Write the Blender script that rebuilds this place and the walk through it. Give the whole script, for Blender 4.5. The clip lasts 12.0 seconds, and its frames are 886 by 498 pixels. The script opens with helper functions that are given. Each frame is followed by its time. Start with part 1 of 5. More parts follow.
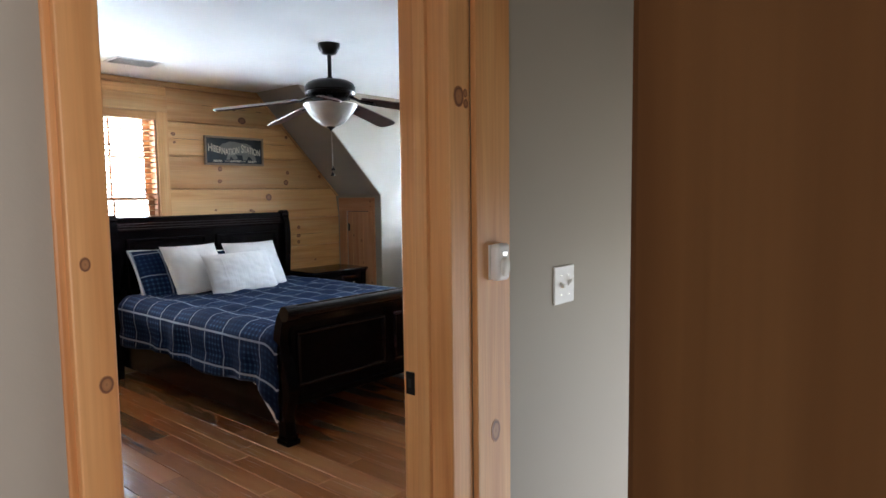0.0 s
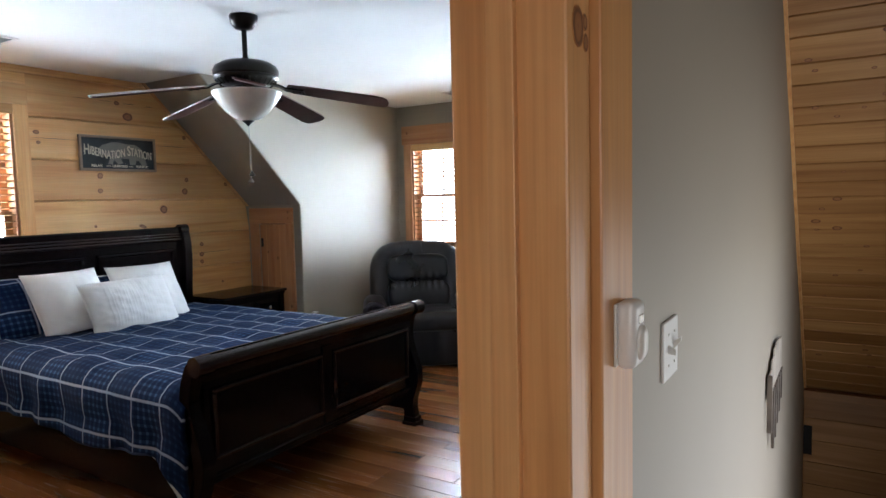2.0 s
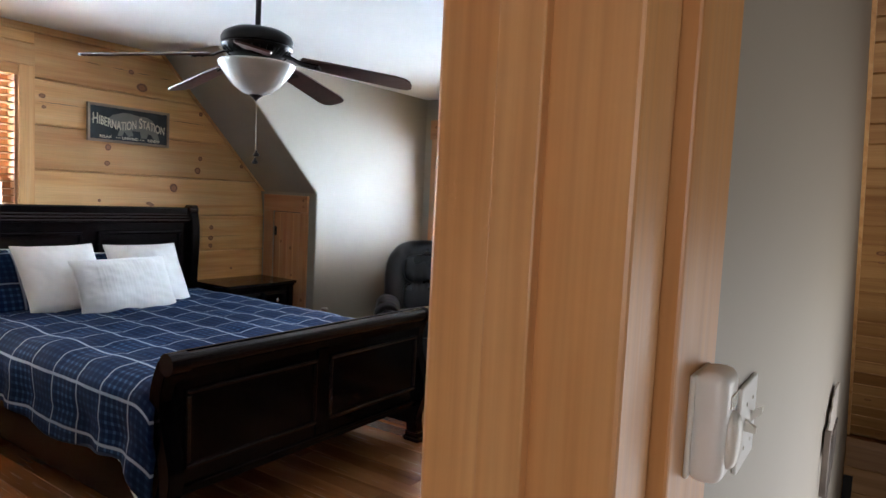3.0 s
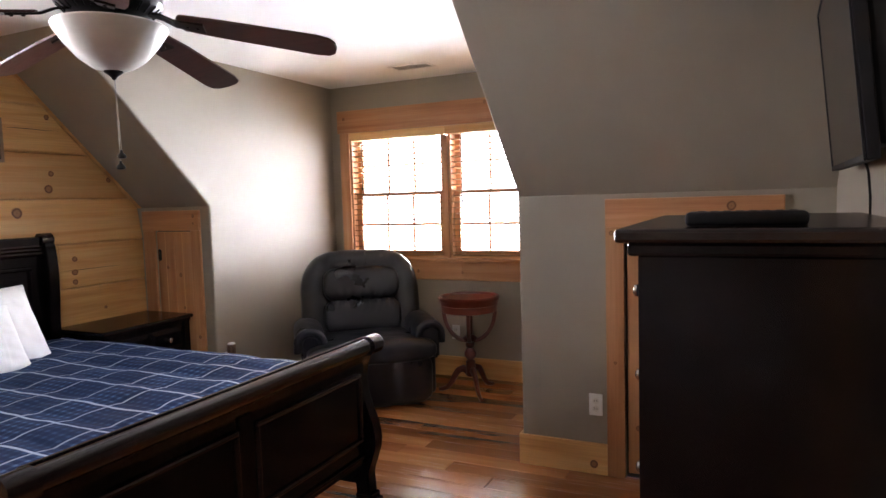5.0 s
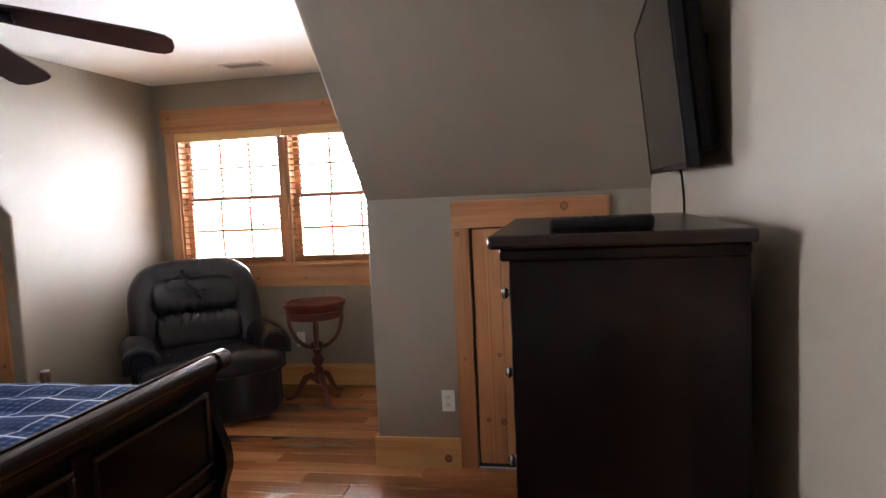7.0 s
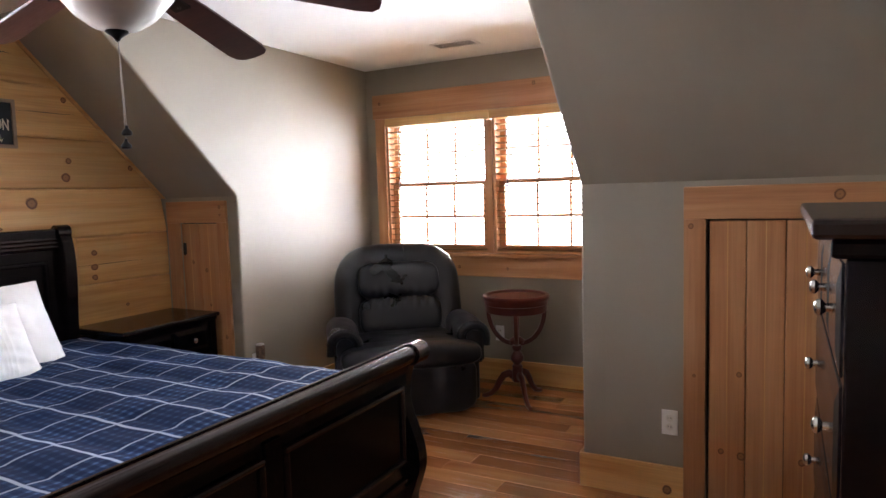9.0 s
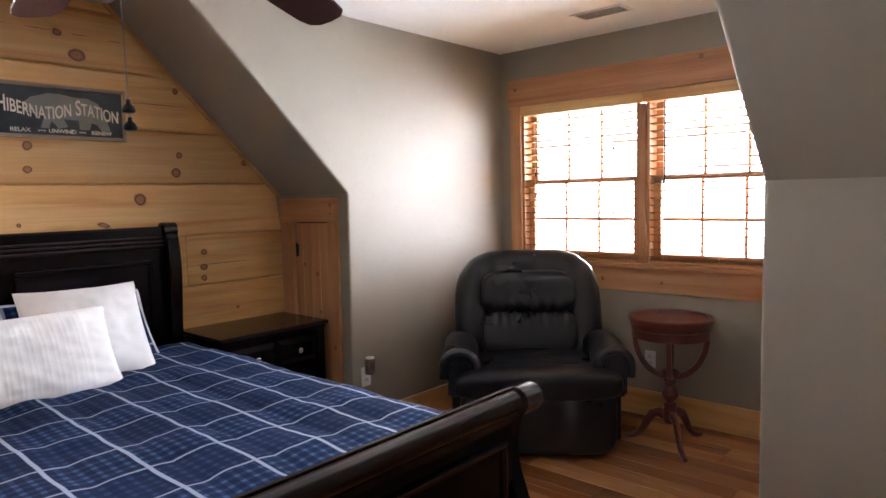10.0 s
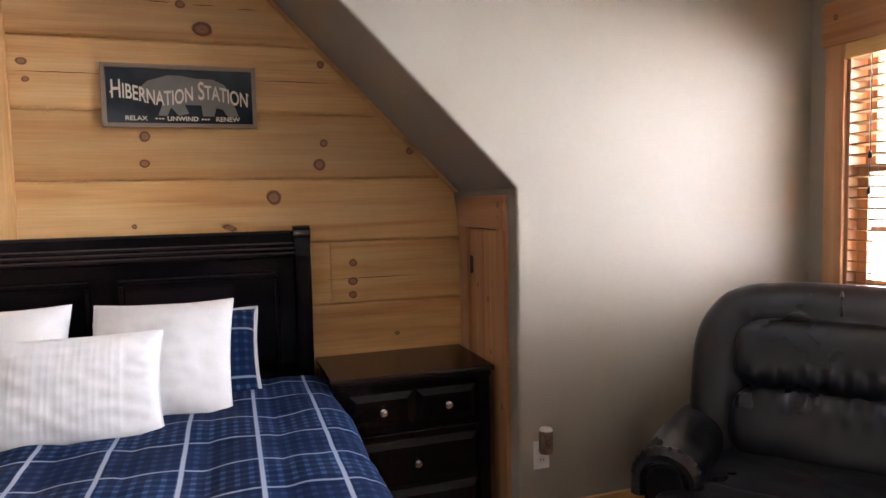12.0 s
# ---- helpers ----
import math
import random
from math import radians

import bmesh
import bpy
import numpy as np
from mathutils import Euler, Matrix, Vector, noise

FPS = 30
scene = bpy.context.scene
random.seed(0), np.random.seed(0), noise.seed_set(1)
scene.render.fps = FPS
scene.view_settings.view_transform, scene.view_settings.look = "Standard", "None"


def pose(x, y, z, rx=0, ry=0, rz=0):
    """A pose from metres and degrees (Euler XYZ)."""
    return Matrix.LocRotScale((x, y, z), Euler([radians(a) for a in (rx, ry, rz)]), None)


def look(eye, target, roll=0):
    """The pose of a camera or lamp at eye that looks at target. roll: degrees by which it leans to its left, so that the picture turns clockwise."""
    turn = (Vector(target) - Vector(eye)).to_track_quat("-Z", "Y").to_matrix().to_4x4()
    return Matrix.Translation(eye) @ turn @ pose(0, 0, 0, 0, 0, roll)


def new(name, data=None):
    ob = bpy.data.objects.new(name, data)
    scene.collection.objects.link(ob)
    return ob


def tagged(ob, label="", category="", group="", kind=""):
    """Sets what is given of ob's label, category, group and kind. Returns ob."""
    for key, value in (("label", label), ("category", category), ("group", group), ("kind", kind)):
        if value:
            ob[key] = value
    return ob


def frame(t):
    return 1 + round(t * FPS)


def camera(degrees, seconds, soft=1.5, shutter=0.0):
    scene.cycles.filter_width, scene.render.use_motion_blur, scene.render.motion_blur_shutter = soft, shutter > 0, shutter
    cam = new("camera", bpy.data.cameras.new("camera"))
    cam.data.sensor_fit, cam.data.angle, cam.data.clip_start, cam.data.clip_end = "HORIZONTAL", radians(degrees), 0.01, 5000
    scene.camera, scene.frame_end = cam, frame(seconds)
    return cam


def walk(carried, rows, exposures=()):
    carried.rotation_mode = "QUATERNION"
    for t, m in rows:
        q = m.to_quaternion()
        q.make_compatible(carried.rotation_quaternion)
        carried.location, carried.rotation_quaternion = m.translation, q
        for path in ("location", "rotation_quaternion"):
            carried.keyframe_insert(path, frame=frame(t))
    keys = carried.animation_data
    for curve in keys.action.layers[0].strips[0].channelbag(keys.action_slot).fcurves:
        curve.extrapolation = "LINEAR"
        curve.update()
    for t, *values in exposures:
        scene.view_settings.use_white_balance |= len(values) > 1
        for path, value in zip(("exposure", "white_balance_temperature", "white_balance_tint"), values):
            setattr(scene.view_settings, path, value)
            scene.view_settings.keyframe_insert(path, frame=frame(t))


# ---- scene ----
cam = camera(68.7, 12.0)
PATH = [
    (0, (-0.797, 1.205, 1.456), (-2.096, 2.717, 1.287), -0.7),
    (0.1, (-0.851, 1.214, 1.475), (-2.144, 2.73, 1.305), -0.6),
    (0.3, (-0.954, 1.266, 1.469), (-2.221, 2.804, 1.307), -0.7),
    (0.5, (-1.031, 1.316, 1.457), (-2.24, 2.901, 1.297), -1.0),
    (1, (-1.182, 1.42, 1.451), (-2.249, 3.104, 1.293), -1.2),
    (1.5, (-1.349, 1.517, 1.468), (-2.398, 3.213, 1.31), -1.3),
    (2, (-1.508, 1.64, 1.48), (-2.565, 3.331, 1.324), -1.4),
    (2.5, (-1.576, 1.782, 1.463), (-2.654, 3.46, 1.306), 0.1),
    (2.7, (-1.593, 1.86, 1.462), (-2.716, 3.508, 1.309), 3.0),
    (4.3, (-2.136, 2.351, 1.46), (-3.241, 4.011, 1.298), -1.3),
    (4.5, (-2.175, 2.408, 1.461), (-3.195, 4.121, 1.305), -1.5),
    (5, (-2.262, 2.493, 1.452), (-3.115, 4.295, 1.3), -1.7),
    (5.5, (-2.318, 2.496, 1.47), (-3.167, 4.301, 1.325), -1.8),
    (6, (-2.336, 2.468, 1.48), (-2.952, 4.364, 1.324), -1.8),
    (6.5, (-2.339, 2.458, 1.473), (-2.633, 4.429, 1.304), -2.3),
    (6.7, (-2.338, 2.463, 1.476), (-2.656, 4.43, 1.305), -2.5),
    (8.3, (-2.464, 2.52, 1.457), (-3.119, 4.403, 1.297), -1.7),
    (8.5, (-2.487, 2.567, 1.449), (-3.222, 4.42, 1.285), -1.8),
    (9, (-2.52, 2.798, 1.432), (-3.455, 4.558, 1.262), -1.7),
    (9.5, (-2.573, 3.087, 1.419), (-3.705, 4.729, 1.256), -1.5),
    (10, (-2.715, 3.4, 1.426), (-4.041, 4.889, 1.264), -1.3),
    (10.5, (-2.768, 3.783, 1.395), (-4.272, 5.092, 1.247), -1.7),
    (11, (-2.916, 4.073, 1.422), (-4.444, 5.354, 1.265), -1.2),
    (11.5, (-3.086, 4.383, 1.443), (-4.744, 5.49, 1.287), -1.4),
    (12, (-3.246, 4.736, 1.406), (-5.142, 5.355, 1.263), -1.3),
]

EXPOSURES = [(0, 1.7, 5550, 10), (2.7, 1.7, 5550, 10), (4.3, 1.92, 6400, 24), (8.5, 1.92, 6300, 22), (12.0, 1.88, 6450, 24)]
walk(cam, [(t, look(eye, target, roll)) for t, eye, target, roll in PATH], EXPOSURES)

# ---- world and light ----
world = bpy.data.worlds.new("world")
scene.world = world
world.use_nodes = True
wn = world.node_tree.nodes
sky = wn.new("ShaderNodeTexSky")
sky.sky_type = "NISHITA"
sky.sun_disc = False
sky.sun_elevation = radians(38)
sky.sun_rotation = radians(200)
wn["Background"].inputs["Strength"].default_value = 0.1
world.node_tree.links.new(sky.outputs["Color"], wn["Background"].inputs["Color"])

sun_data = bpy.data.lights.new("sun", "SUN")
sun_data.energy = 2.0
sun_data.angle = radians(0.5)
sun_data.color = (1.0, 0.95, 0.88)
sun = new("sun", sun_data)
sun.matrix_world = look((4, -9, 12), (0, 0, 0))


def opening_light(name, x, y, z, target, w, h, power, colour, spread=math.pi):
    data = bpy.data.lights.new(name, "AREA")
    data.shape, data.size, data.size_y = "RECTANGLE", w, h
    data.energy, data.color = power, colour
    ob = new(name, data)
    data.spread = spread
    ob.matrix_world = look((x, y, z), target)
    return ob


opening_light("dormer_daylight", -4.9, 8.2, 2.2, (-4.9, 0, 1.3), 2.8, 2.8, 290, (0.90, 0.975, 1.0), radians(135))
opening_light("west_daylight", -6.85, 3.33, 1.75, (0, 3.33, 0.3), 1.6, 1.9, 125, (0.92, 0.98, 1.0))
# fill lamp added to brighten the landing; no window is known there
opening_light("landing_fill", 1.75, 0.87, 1.5, (-2, 1.6, 1.1), 1.0, 1.2, 22, (1.0, 0.88, 0.80))
# second fill lamp, added from the south to brighten the door jamb
opening_light("landing_fill_south", 0.2, -1.35, 1.5, (-0.9, 2.4, 1.2), 1.1, 1.1, 11, (1.0, 0.90, 0.80))
# light from the stairwell, set in an added opening of the unseen stair wall
opening_light("stair_opening_light", -0.70, 4.4, -0.2, (-1.9, 4.3, -0.1), 2.3, 2.9, 17, (1.0, 0.88, 0.80))

# ---- plan ----
LOG_X, EAST_X, HALL_X = -6.23, -1.915, -1.803
KNEE_Y, KNEE_Z, CEIL, WIN_Y = 5.80, 1.455, 2.44, 7.28
CHEEK_L, CHEEK_R = -5.572, -3.375
TOP_Y = KNEE_Y - (CEIL - KNEE_Z)


# ---- materials ----
def nodes_of(name):
    m = bpy.data.materials.new(name)
    m.use_nodes = True
    nt = m.node_tree
    return m, nt, nt.nodes["Principled BSDF"]


def tex(nt, axis_scale, seed_random=True, detail=4.0, scale=1.0, kind="ShaderNodeTexNoise", offset=0.0):
    """A texture in object space, stretched by axis_scale, shifted for every object."""
    co = nt.nodes.new("ShaderNodeTexCoord")
    mp = nt.nodes.new("ShaderNodeMapping")
    mp.inputs["Scale"].default_value = axis_scale
    mp.inputs["Location"].default_value = (offset, offset * 1.3, offset * 0.7)
    if seed_random:
        info = nt.nodes.new("ShaderNodeObjectInfo")
        mul = nt.nodes.new("ShaderNodeMath")
        mul.operation = "MULTIPLY"
        mul.inputs[1].default_value = 37.0
        add = nt.nodes.new("ShaderNodeVectorMath")
        add.operation = "ADD"
        nt.links.new(info.outputs["Random"], mul.inputs[0])
        nt.links.new(co.outputs["Object"], mp.inputs["Vector"])
        nt.links.new(mp.outputs["Vector"], add.inputs[0])
        nt.links.new(mul.outputs[0], add.inputs[1])
        vec = add.outputs[0]
    else:
        nt.links.new(co.outputs["Object"], mp.inputs["Vector"])
        vec = mp.outputs["Vector"]
    t = nt.nodes.new(kind)
    t.inputs["Scale"].default_value = scale
    if "Detail" in t.inputs:
        t.inputs["Detail"].default_value = detail
    nt.links.new(vec, t.inputs["Vector"])
    return t


def ramp(nt, src, stops):
    r = nt.nodes.new("ShaderNodeValToRGB")
    el = r.color_ramp.elements
    while len(el) < len(stops):
        el.new(0.5)
    for e, (p, c) in zip(el, stops):
        e.position, e.color = p, (*c, 1)
    nt.links.new(src, r.inputs["Fac"])
    return r.outputs["Color"]


def mix(nt, a, b, fac, mode="MIX"):
    m = nt.nodes.new("ShaderNodeMix")
    m.data_type, m.blend_type = "RGBA", mode
    for sock, v in ((m.inputs[6], a), (m.inputs[7], b), (m.inputs[0], fac)):
        if isinstance(v, bpy.types.NodeSocket):
            nt.links.new(v, sock)
        elif isinstance(v, tuple):
            sock.default_value = (*v, 1)
        else:
            sock.default_value = v
    return m.outputs[2]


def bump(nt, bsdf, src, strength, distance):
    b = nt.nodes.new("ShaderNodeBump")
    b.inputs["Strength"].default_value, b.inputs["Distance"].default_value = strength, distance
    nt.links.new(src, b.inputs["Height"])
    nt.links.new(b.outputs["Normal"], bsdf.inputs["Normal"])


def wood(name, axis, light, mid, dark, rough=0.45, vary=0.25, coat=0.0, spec=0.5, ring=1.0, fibre=0.45):
    """Planed wood with its grain along axis 0, 1 or 2."""
    m, nt, b = nodes_of(name)
    st = [16.0 * ring] * 3
    st[axis] = 0.9
    grain = tex(nt, st, detail=6.0, scale=1.0)
    grain.inputs["Distortion"].default_value = 0.6
    fine = [130.0] * 3
    fine[axis] = 3.0
    f = tex(nt, fine, detail=2.0, scale=1.0)
    big = [1.6] * 3
    big[axis] = 0.5
    stain = tex(nt, big, detail=2.0, scale=1.0, offset=3.1)
    c = ramp(nt, grain.outputs["Fac"], [(0.25, dark), (0.48, mid), (0.72, light)])
    c = mix(nt, c, ramp(nt, f.outputs["Fac"], [(0.3, (0.72, 0.68, 0.62)), (0.65, (1, 1, 1))]), fibre, "MULTIPLY")
    c = mix(nt, c, ramp(nt, stain.outputs["Fac"], [(0.35, (0.80, 0.72, 0.64)), (0.62, (1, 1, 1))]), 0.6, "MULTIPLY")
    info = nt.nodes.new("ShaderNodeObjectInfo")
    c = mix(nt, c, ramp(nt, info.outputs["Random"], [(0.0, (1 - vary, 1 - vary * 1.15, 1 - vary * 1.3)), (1.0, (1, 1, 1))]), 1.0, "MULTIPLY")
    nt.links.new(c, b.inputs["Base Color"])
    r = nt.nodes.new("ShaderNodeMapRange")
    r.inputs["To Min"].default_value, r.inputs["To Max"].default_value = rough - 0.08, rough + 0.12
    nt.links.new(f.outputs["Fac"], r.inputs["Value"])
    nt.links.new(r.outputs[0], b.inputs["Roughness"])
    b.inputs["Coat Weight"].default_value = coat
    b.inputs["Coat Roughness"].default_value = 0.25
    b.inputs["Specular IOR Level"].default_value = spec
    bump(nt, b, f.outputs["Fac"], 0.25, 0.0012)
    return m


def plain(name, colour, rough=0.5, metal=0.0, grain=250.0, depth=0.0003, mottle=0.08, coat=0.0, spec=0.5, wide=2.5):
    m, nt, b = nodes_of(name)
    n = tex(nt, (wide,) * 3, detail=3.0)
    lo = tuple(v * (1 - mottle) for v in colour)
    hi = tuple(min(1.0, v * (1 + mottle)) for v in colour)
    nt.links.new(ramp(nt, n.outputs["Fac"], [(0.3, lo), (0.7, hi)]), b.inputs["Base Color"])
    b.inputs["Roughness"].default_value = rough
    b.inputs["Metallic"].default_value = metal
    b.inputs["Coat Weight"].default_value = coat
    b.inputs["Specular IOR Level"].default_value = spec
    f = tex(nt, (grain,) * 3, detail=2.0)
    bump(nt, b, f.outputs["Fac"], 0.3, depth)
    return m


PINE_L, PINE_M, PINE_D = (0.86, 0.57, 0.26), (0.81, 0.47, 0.18), (0.64, 0.31, 0.095)
pine_y = wood("pine_lengthwise", 1, PINE_L, PINE_M, PINE_D, 0.42, 0.24)
pine_x = wood("pine_across", 0, PINE_L, PINE_M, PINE_D, 0.42, 0.16)
pine_z = wood("pine_upright", 2, PINE_L, PINE_M, PINE_D, 0.42, 0.14)
stair_pine = wood("stair_pine", 0, (0.58, 0.345, 0.13), (0.48, 0.26, 0.085), (0.34, 0.16, 0.045), 0.42, 0.3)
trim_x = wood("trim_pine_across", 0, (0.62, 0.335, 0.165), (0.56, 0.27, 0.12), (0.44, 0.18, 0.068), 0.4, 0.12)
trim_y = wood("trim_pine_lengthwise", 1, (0.62, 0.335, 0.165), (0.56, 0.27, 0.12), (0.44, 0.18, 0.068), 0.4, 0.12)
trim_z = wood("trim_pine_upright", 2, (0.62, 0.335, 0.165), (0.56, 0.27, 0.12), (0.44, 0.18, 0.068), 0.4, 0.12)
DOOR_L, DOOR_M, DOOR_D = (0.80, 0.47, 0.20), (0.72, 0.38, 0.14), (0.52, 0.225, 0.068)
door_pine_z = wood("door_pine_upright", 2, DOOR_L, DOOR_M, DOOR_D, 0.36, 0.16)
door_pine_y = wood("door_pine_lengthwise", 1, DOOR_L, DOOR_M, DOOR_D, 0.36, 0.16)
# the unlit look of the post is put into this dark, dull colour
post_pine_shaded = wood("post_pine_shaded_upright", 2, (0.105, 0.05, 0.016), (0.088, 0.04, 0.012), (0.065, 0.027, 0.008), 0.7, 0.1, spec=0.08)
slat_wood = wood("blind_slat_wood", 0, (0.40, 0.25, 0.13), (0.35, 0.21, 0.10), (0.28, 0.155, 0.07), 0.6, 0.1, spec=0.1)
slat_wood_y = wood("blind_slat_wood_lengthwise", 1, (0.40, 0.25, 0.13), (0.35, 0.21, 0.10), (0.28, 0.155, 0.07), 0.6, 0.1, spec=0.1)
floor_wood = wood("floor_hardwood", 0, (0.62, 0.30, 0.12), (0.50, 0.215, 0.08), (0.29, 0.108, 0.037), 0.22, 0.5, coat=0.8, ring=0.4, fibre=0.2)
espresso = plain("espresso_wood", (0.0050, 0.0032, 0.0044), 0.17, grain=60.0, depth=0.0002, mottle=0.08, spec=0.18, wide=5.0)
# lighter, shinier copy of espresso; on mouldings it puts their sheen into colour
espresso_sheen = plain("espresso_sheen_wood", (0.017, 0.0085, 0.0085), 0.22, grain=60.0, depth=0.0001, mottle=0.3, spec=0.5, wide=5.0)
cherry = plain("cherry_wood", (0.085, 0.014, 0.0085), 0.3, grain=40.0, depth=0.0001, mottle=0.35, coat=0.0, wide=7.0)
blade_wood = wood("fan_blade_wood", 0, (0.090, 0.027, 0.020), (0.065, 0.019, 0.015), (0.038, 0.012, 0.010), 0.34, 0.12)
frame_wood = wood("sign_frame_wood", 1, (0.40, 0.31, 0.23), (0.34, 0.26, 0.19), (0.25, 0.18, 0.13), 0.6, 0.1)
drywall = plain("taupe_wall_paint", (0.30, 0.262, 0.205), 0.58, grain=120.0, depth=0.0008, mottle=0.03, wide=1.2)
ceiling_paint = plain("white_ceiling_paint", (0.86, 0.86, 0.83), 0.7, grain=120.0, depth=0.001, mottle=0.02)
white_plastic = plain("white_plastic", (0.78, 0.77, 0.74), 0.3, mottle=0.02)
ivory = plain("switch_ivory", (0.7, 0.68, 0.62), 0.3, mottle=0.02)
black_metal = plain("black_metal", (0.012, 0.012, 0.012), 0.35, 0.6)
bronze = plain("dark_bronze", (0.016, 0.013, 0.012), 0.3, 0.7, mottle=0.2)
nickel = plain("brushed_nickel", (0.66, 0.64, 0.60), 0.22, 1.0, mottle=0.05)
tv_black = plain("tv_plastic", (0.008, 0.008, 0.010), 0.5, spec=0.25)
screen_mat = plain("tv_screen", (0.012, 0.012, 0.013), 0.14, depth=0.0, spec=0.6)
slot_dark = plain("slot_dark", (0.02, 0.018, 0.016), 0.6)
vent_grey = plain("vent_shadow_grey", (0.22, 0.22, 0.22), 0.6)
chain_metal = plain("chain_metal", (0.30, 0.29, 0.27), 0.4, 0.8)
bowl_glass = plain("alabaster_glass", (0.74, 0.73, 0.68), 0.25, mottle=0.12, wide=9.0)
sign_field = plain("sign_slate", (0.018, 0.024, 0.031), 0.12, mottle=0.25, wide=14.0)
sign_grey = plain("sign_grey", (0.17, 0.165, 0.15), 0.7, mottle=0.1, wide=14.0)
sign_cream = plain("sign_cream", (0.66, 0.60, 0.47), 0.7, mottle=0.1, wide=14.0)
plaque_metal = plain("plaque_metal", (0.16, 0.135, 0.115), 0.45, 0.7, mottle=0.35, wide=9.0)
plaque_pale = plain("plaque_pale", (0.42, 0.37, 0.31), 0.5, 0.2, mottle=0.2, wide=9.0)
freshener = plain("freshener_bark", (0.16, 0.10, 0.065), 0.6, mottle=0.5, wide=60.0)
hem_navy = plain("hem_navy", (0.010, 0.022, 0.065), 0.9)
hem_white = plain("hem_white", (0.7, 0.7, 0.69), 0.9)
ground_mat = plain("lawn", (0.08, 0.11, 0.04), 0.9, grain=4.0, depth=0.05, mottle=0.4, wide=0.3)
roof_mat = plain("roof_shingle", (0.09, 0.08, 0.075), 0.9, grain=20.0, depth=0.004, mottle=0.3)


def leather_material():
    m, nt, b = nodes_of("black_leather")
    n = tex(nt, (5, 5, 5), seed_random=False, detail=3.0)
    nt.links.new(ramp(nt, n.outputs["Fac"], [(0.35, (0.0064, 0.0078, 0.0122)), (0.75, (0.012, 0.0122, 0.0165))]), b.inputs["Base Color"])
    r = nt.nodes.new("ShaderNodeMapRange")
    r.inputs["To Min"].default_value, r.inputs["To Max"].default_value = 0.24, 0.34
    nt.links.new(n.outputs["Fac"], r.inputs["Value"])
    nt.links.new(r.outputs[0], b.inputs["Roughness"])
    w = tex(nt, (230, 230, 230), seed_random=False, detail=1.0)
    c = tex(nt, (13, 13, 6), seed_random=False, detail=1.5)
    s = nt.nodes.new("ShaderNodeMath")
    s.operation = "MULTIPLY_ADD"
    s.inputs[1].default_value = 0.06
    nt.links.new(w.outputs["Fac"], s.inputs[0])
    nt.links.new(c.outputs["Fac"], s.inputs[2])
    bump(nt, b, s.outputs[0], 0.35, 0.0045)
    return m


leather = leather_material()


def knot_material(name, flat):
    """A pine knot: a brown heart, a dark bark ring and a reddish rim; flat keeps the two axes of its face."""
    m, nt, b = nodes_of(name)
    co = nt.nodes.new("ShaderNodeTexCoord")
    sub = nt.nodes.new("ShaderNodeVectorMath")
    sub.operation = "SUBTRACT"
    sub.inputs[1].default_value = (0.5, 0.5, 0.5)
    mul = nt.nodes.new("ShaderNodeVectorMath")
    mul.operation = "MULTIPLY"
    mul.inputs[1].default_value = flat
    length = nt.nodes.new("ShaderNodeVectorMath")
    length.operation = "LENGTH"
    nt.links.new(co.outputs["Generated"], sub.inputs[0])
    nt.links.new(sub.outputs[0], mul.inputs[0])
    nt.links.new(mul.outputs[0], length.inputs[0])
    n = tex(nt, (60, 60, 60), detail=3.0)
    add = nt.nodes.new("ShaderNodeMath")
    add.operation = "MULTIPLY_ADD"
    add.inputs[1].default_value = 0.16
    nt.links.new(n.outputs["Fac"], add.inputs[0])
    nt.links.new(length.outputs["Value"], add.inputs[2])
    c = ramp(nt, add.outputs[0], [(0.10, (0.25, 0.105, 0.04)), (0.22, (0.33, 0.155, 0.06)), (0.38, (0.27, 0.115, 0.042)), (0.45, (0.10, 0.038, 0.016)), (0.52, (0.22, 0.085, 0.03)), (0.60, (0.50, 0.25, 0.085))])
    nt.links.new(c, b.inputs["Base Color"])
    b.inputs["Roughness"].default_value = 0.42
    bump(nt, b, n.outputs["Fac"], 0.2, 0.001)
    return m


knot_wood = knot_material("knot_wood", (0.0, 1.0, 1.0))
knot_wood_face = knot_material("knot_wood_across", (1.0, 0.0, 1.0))


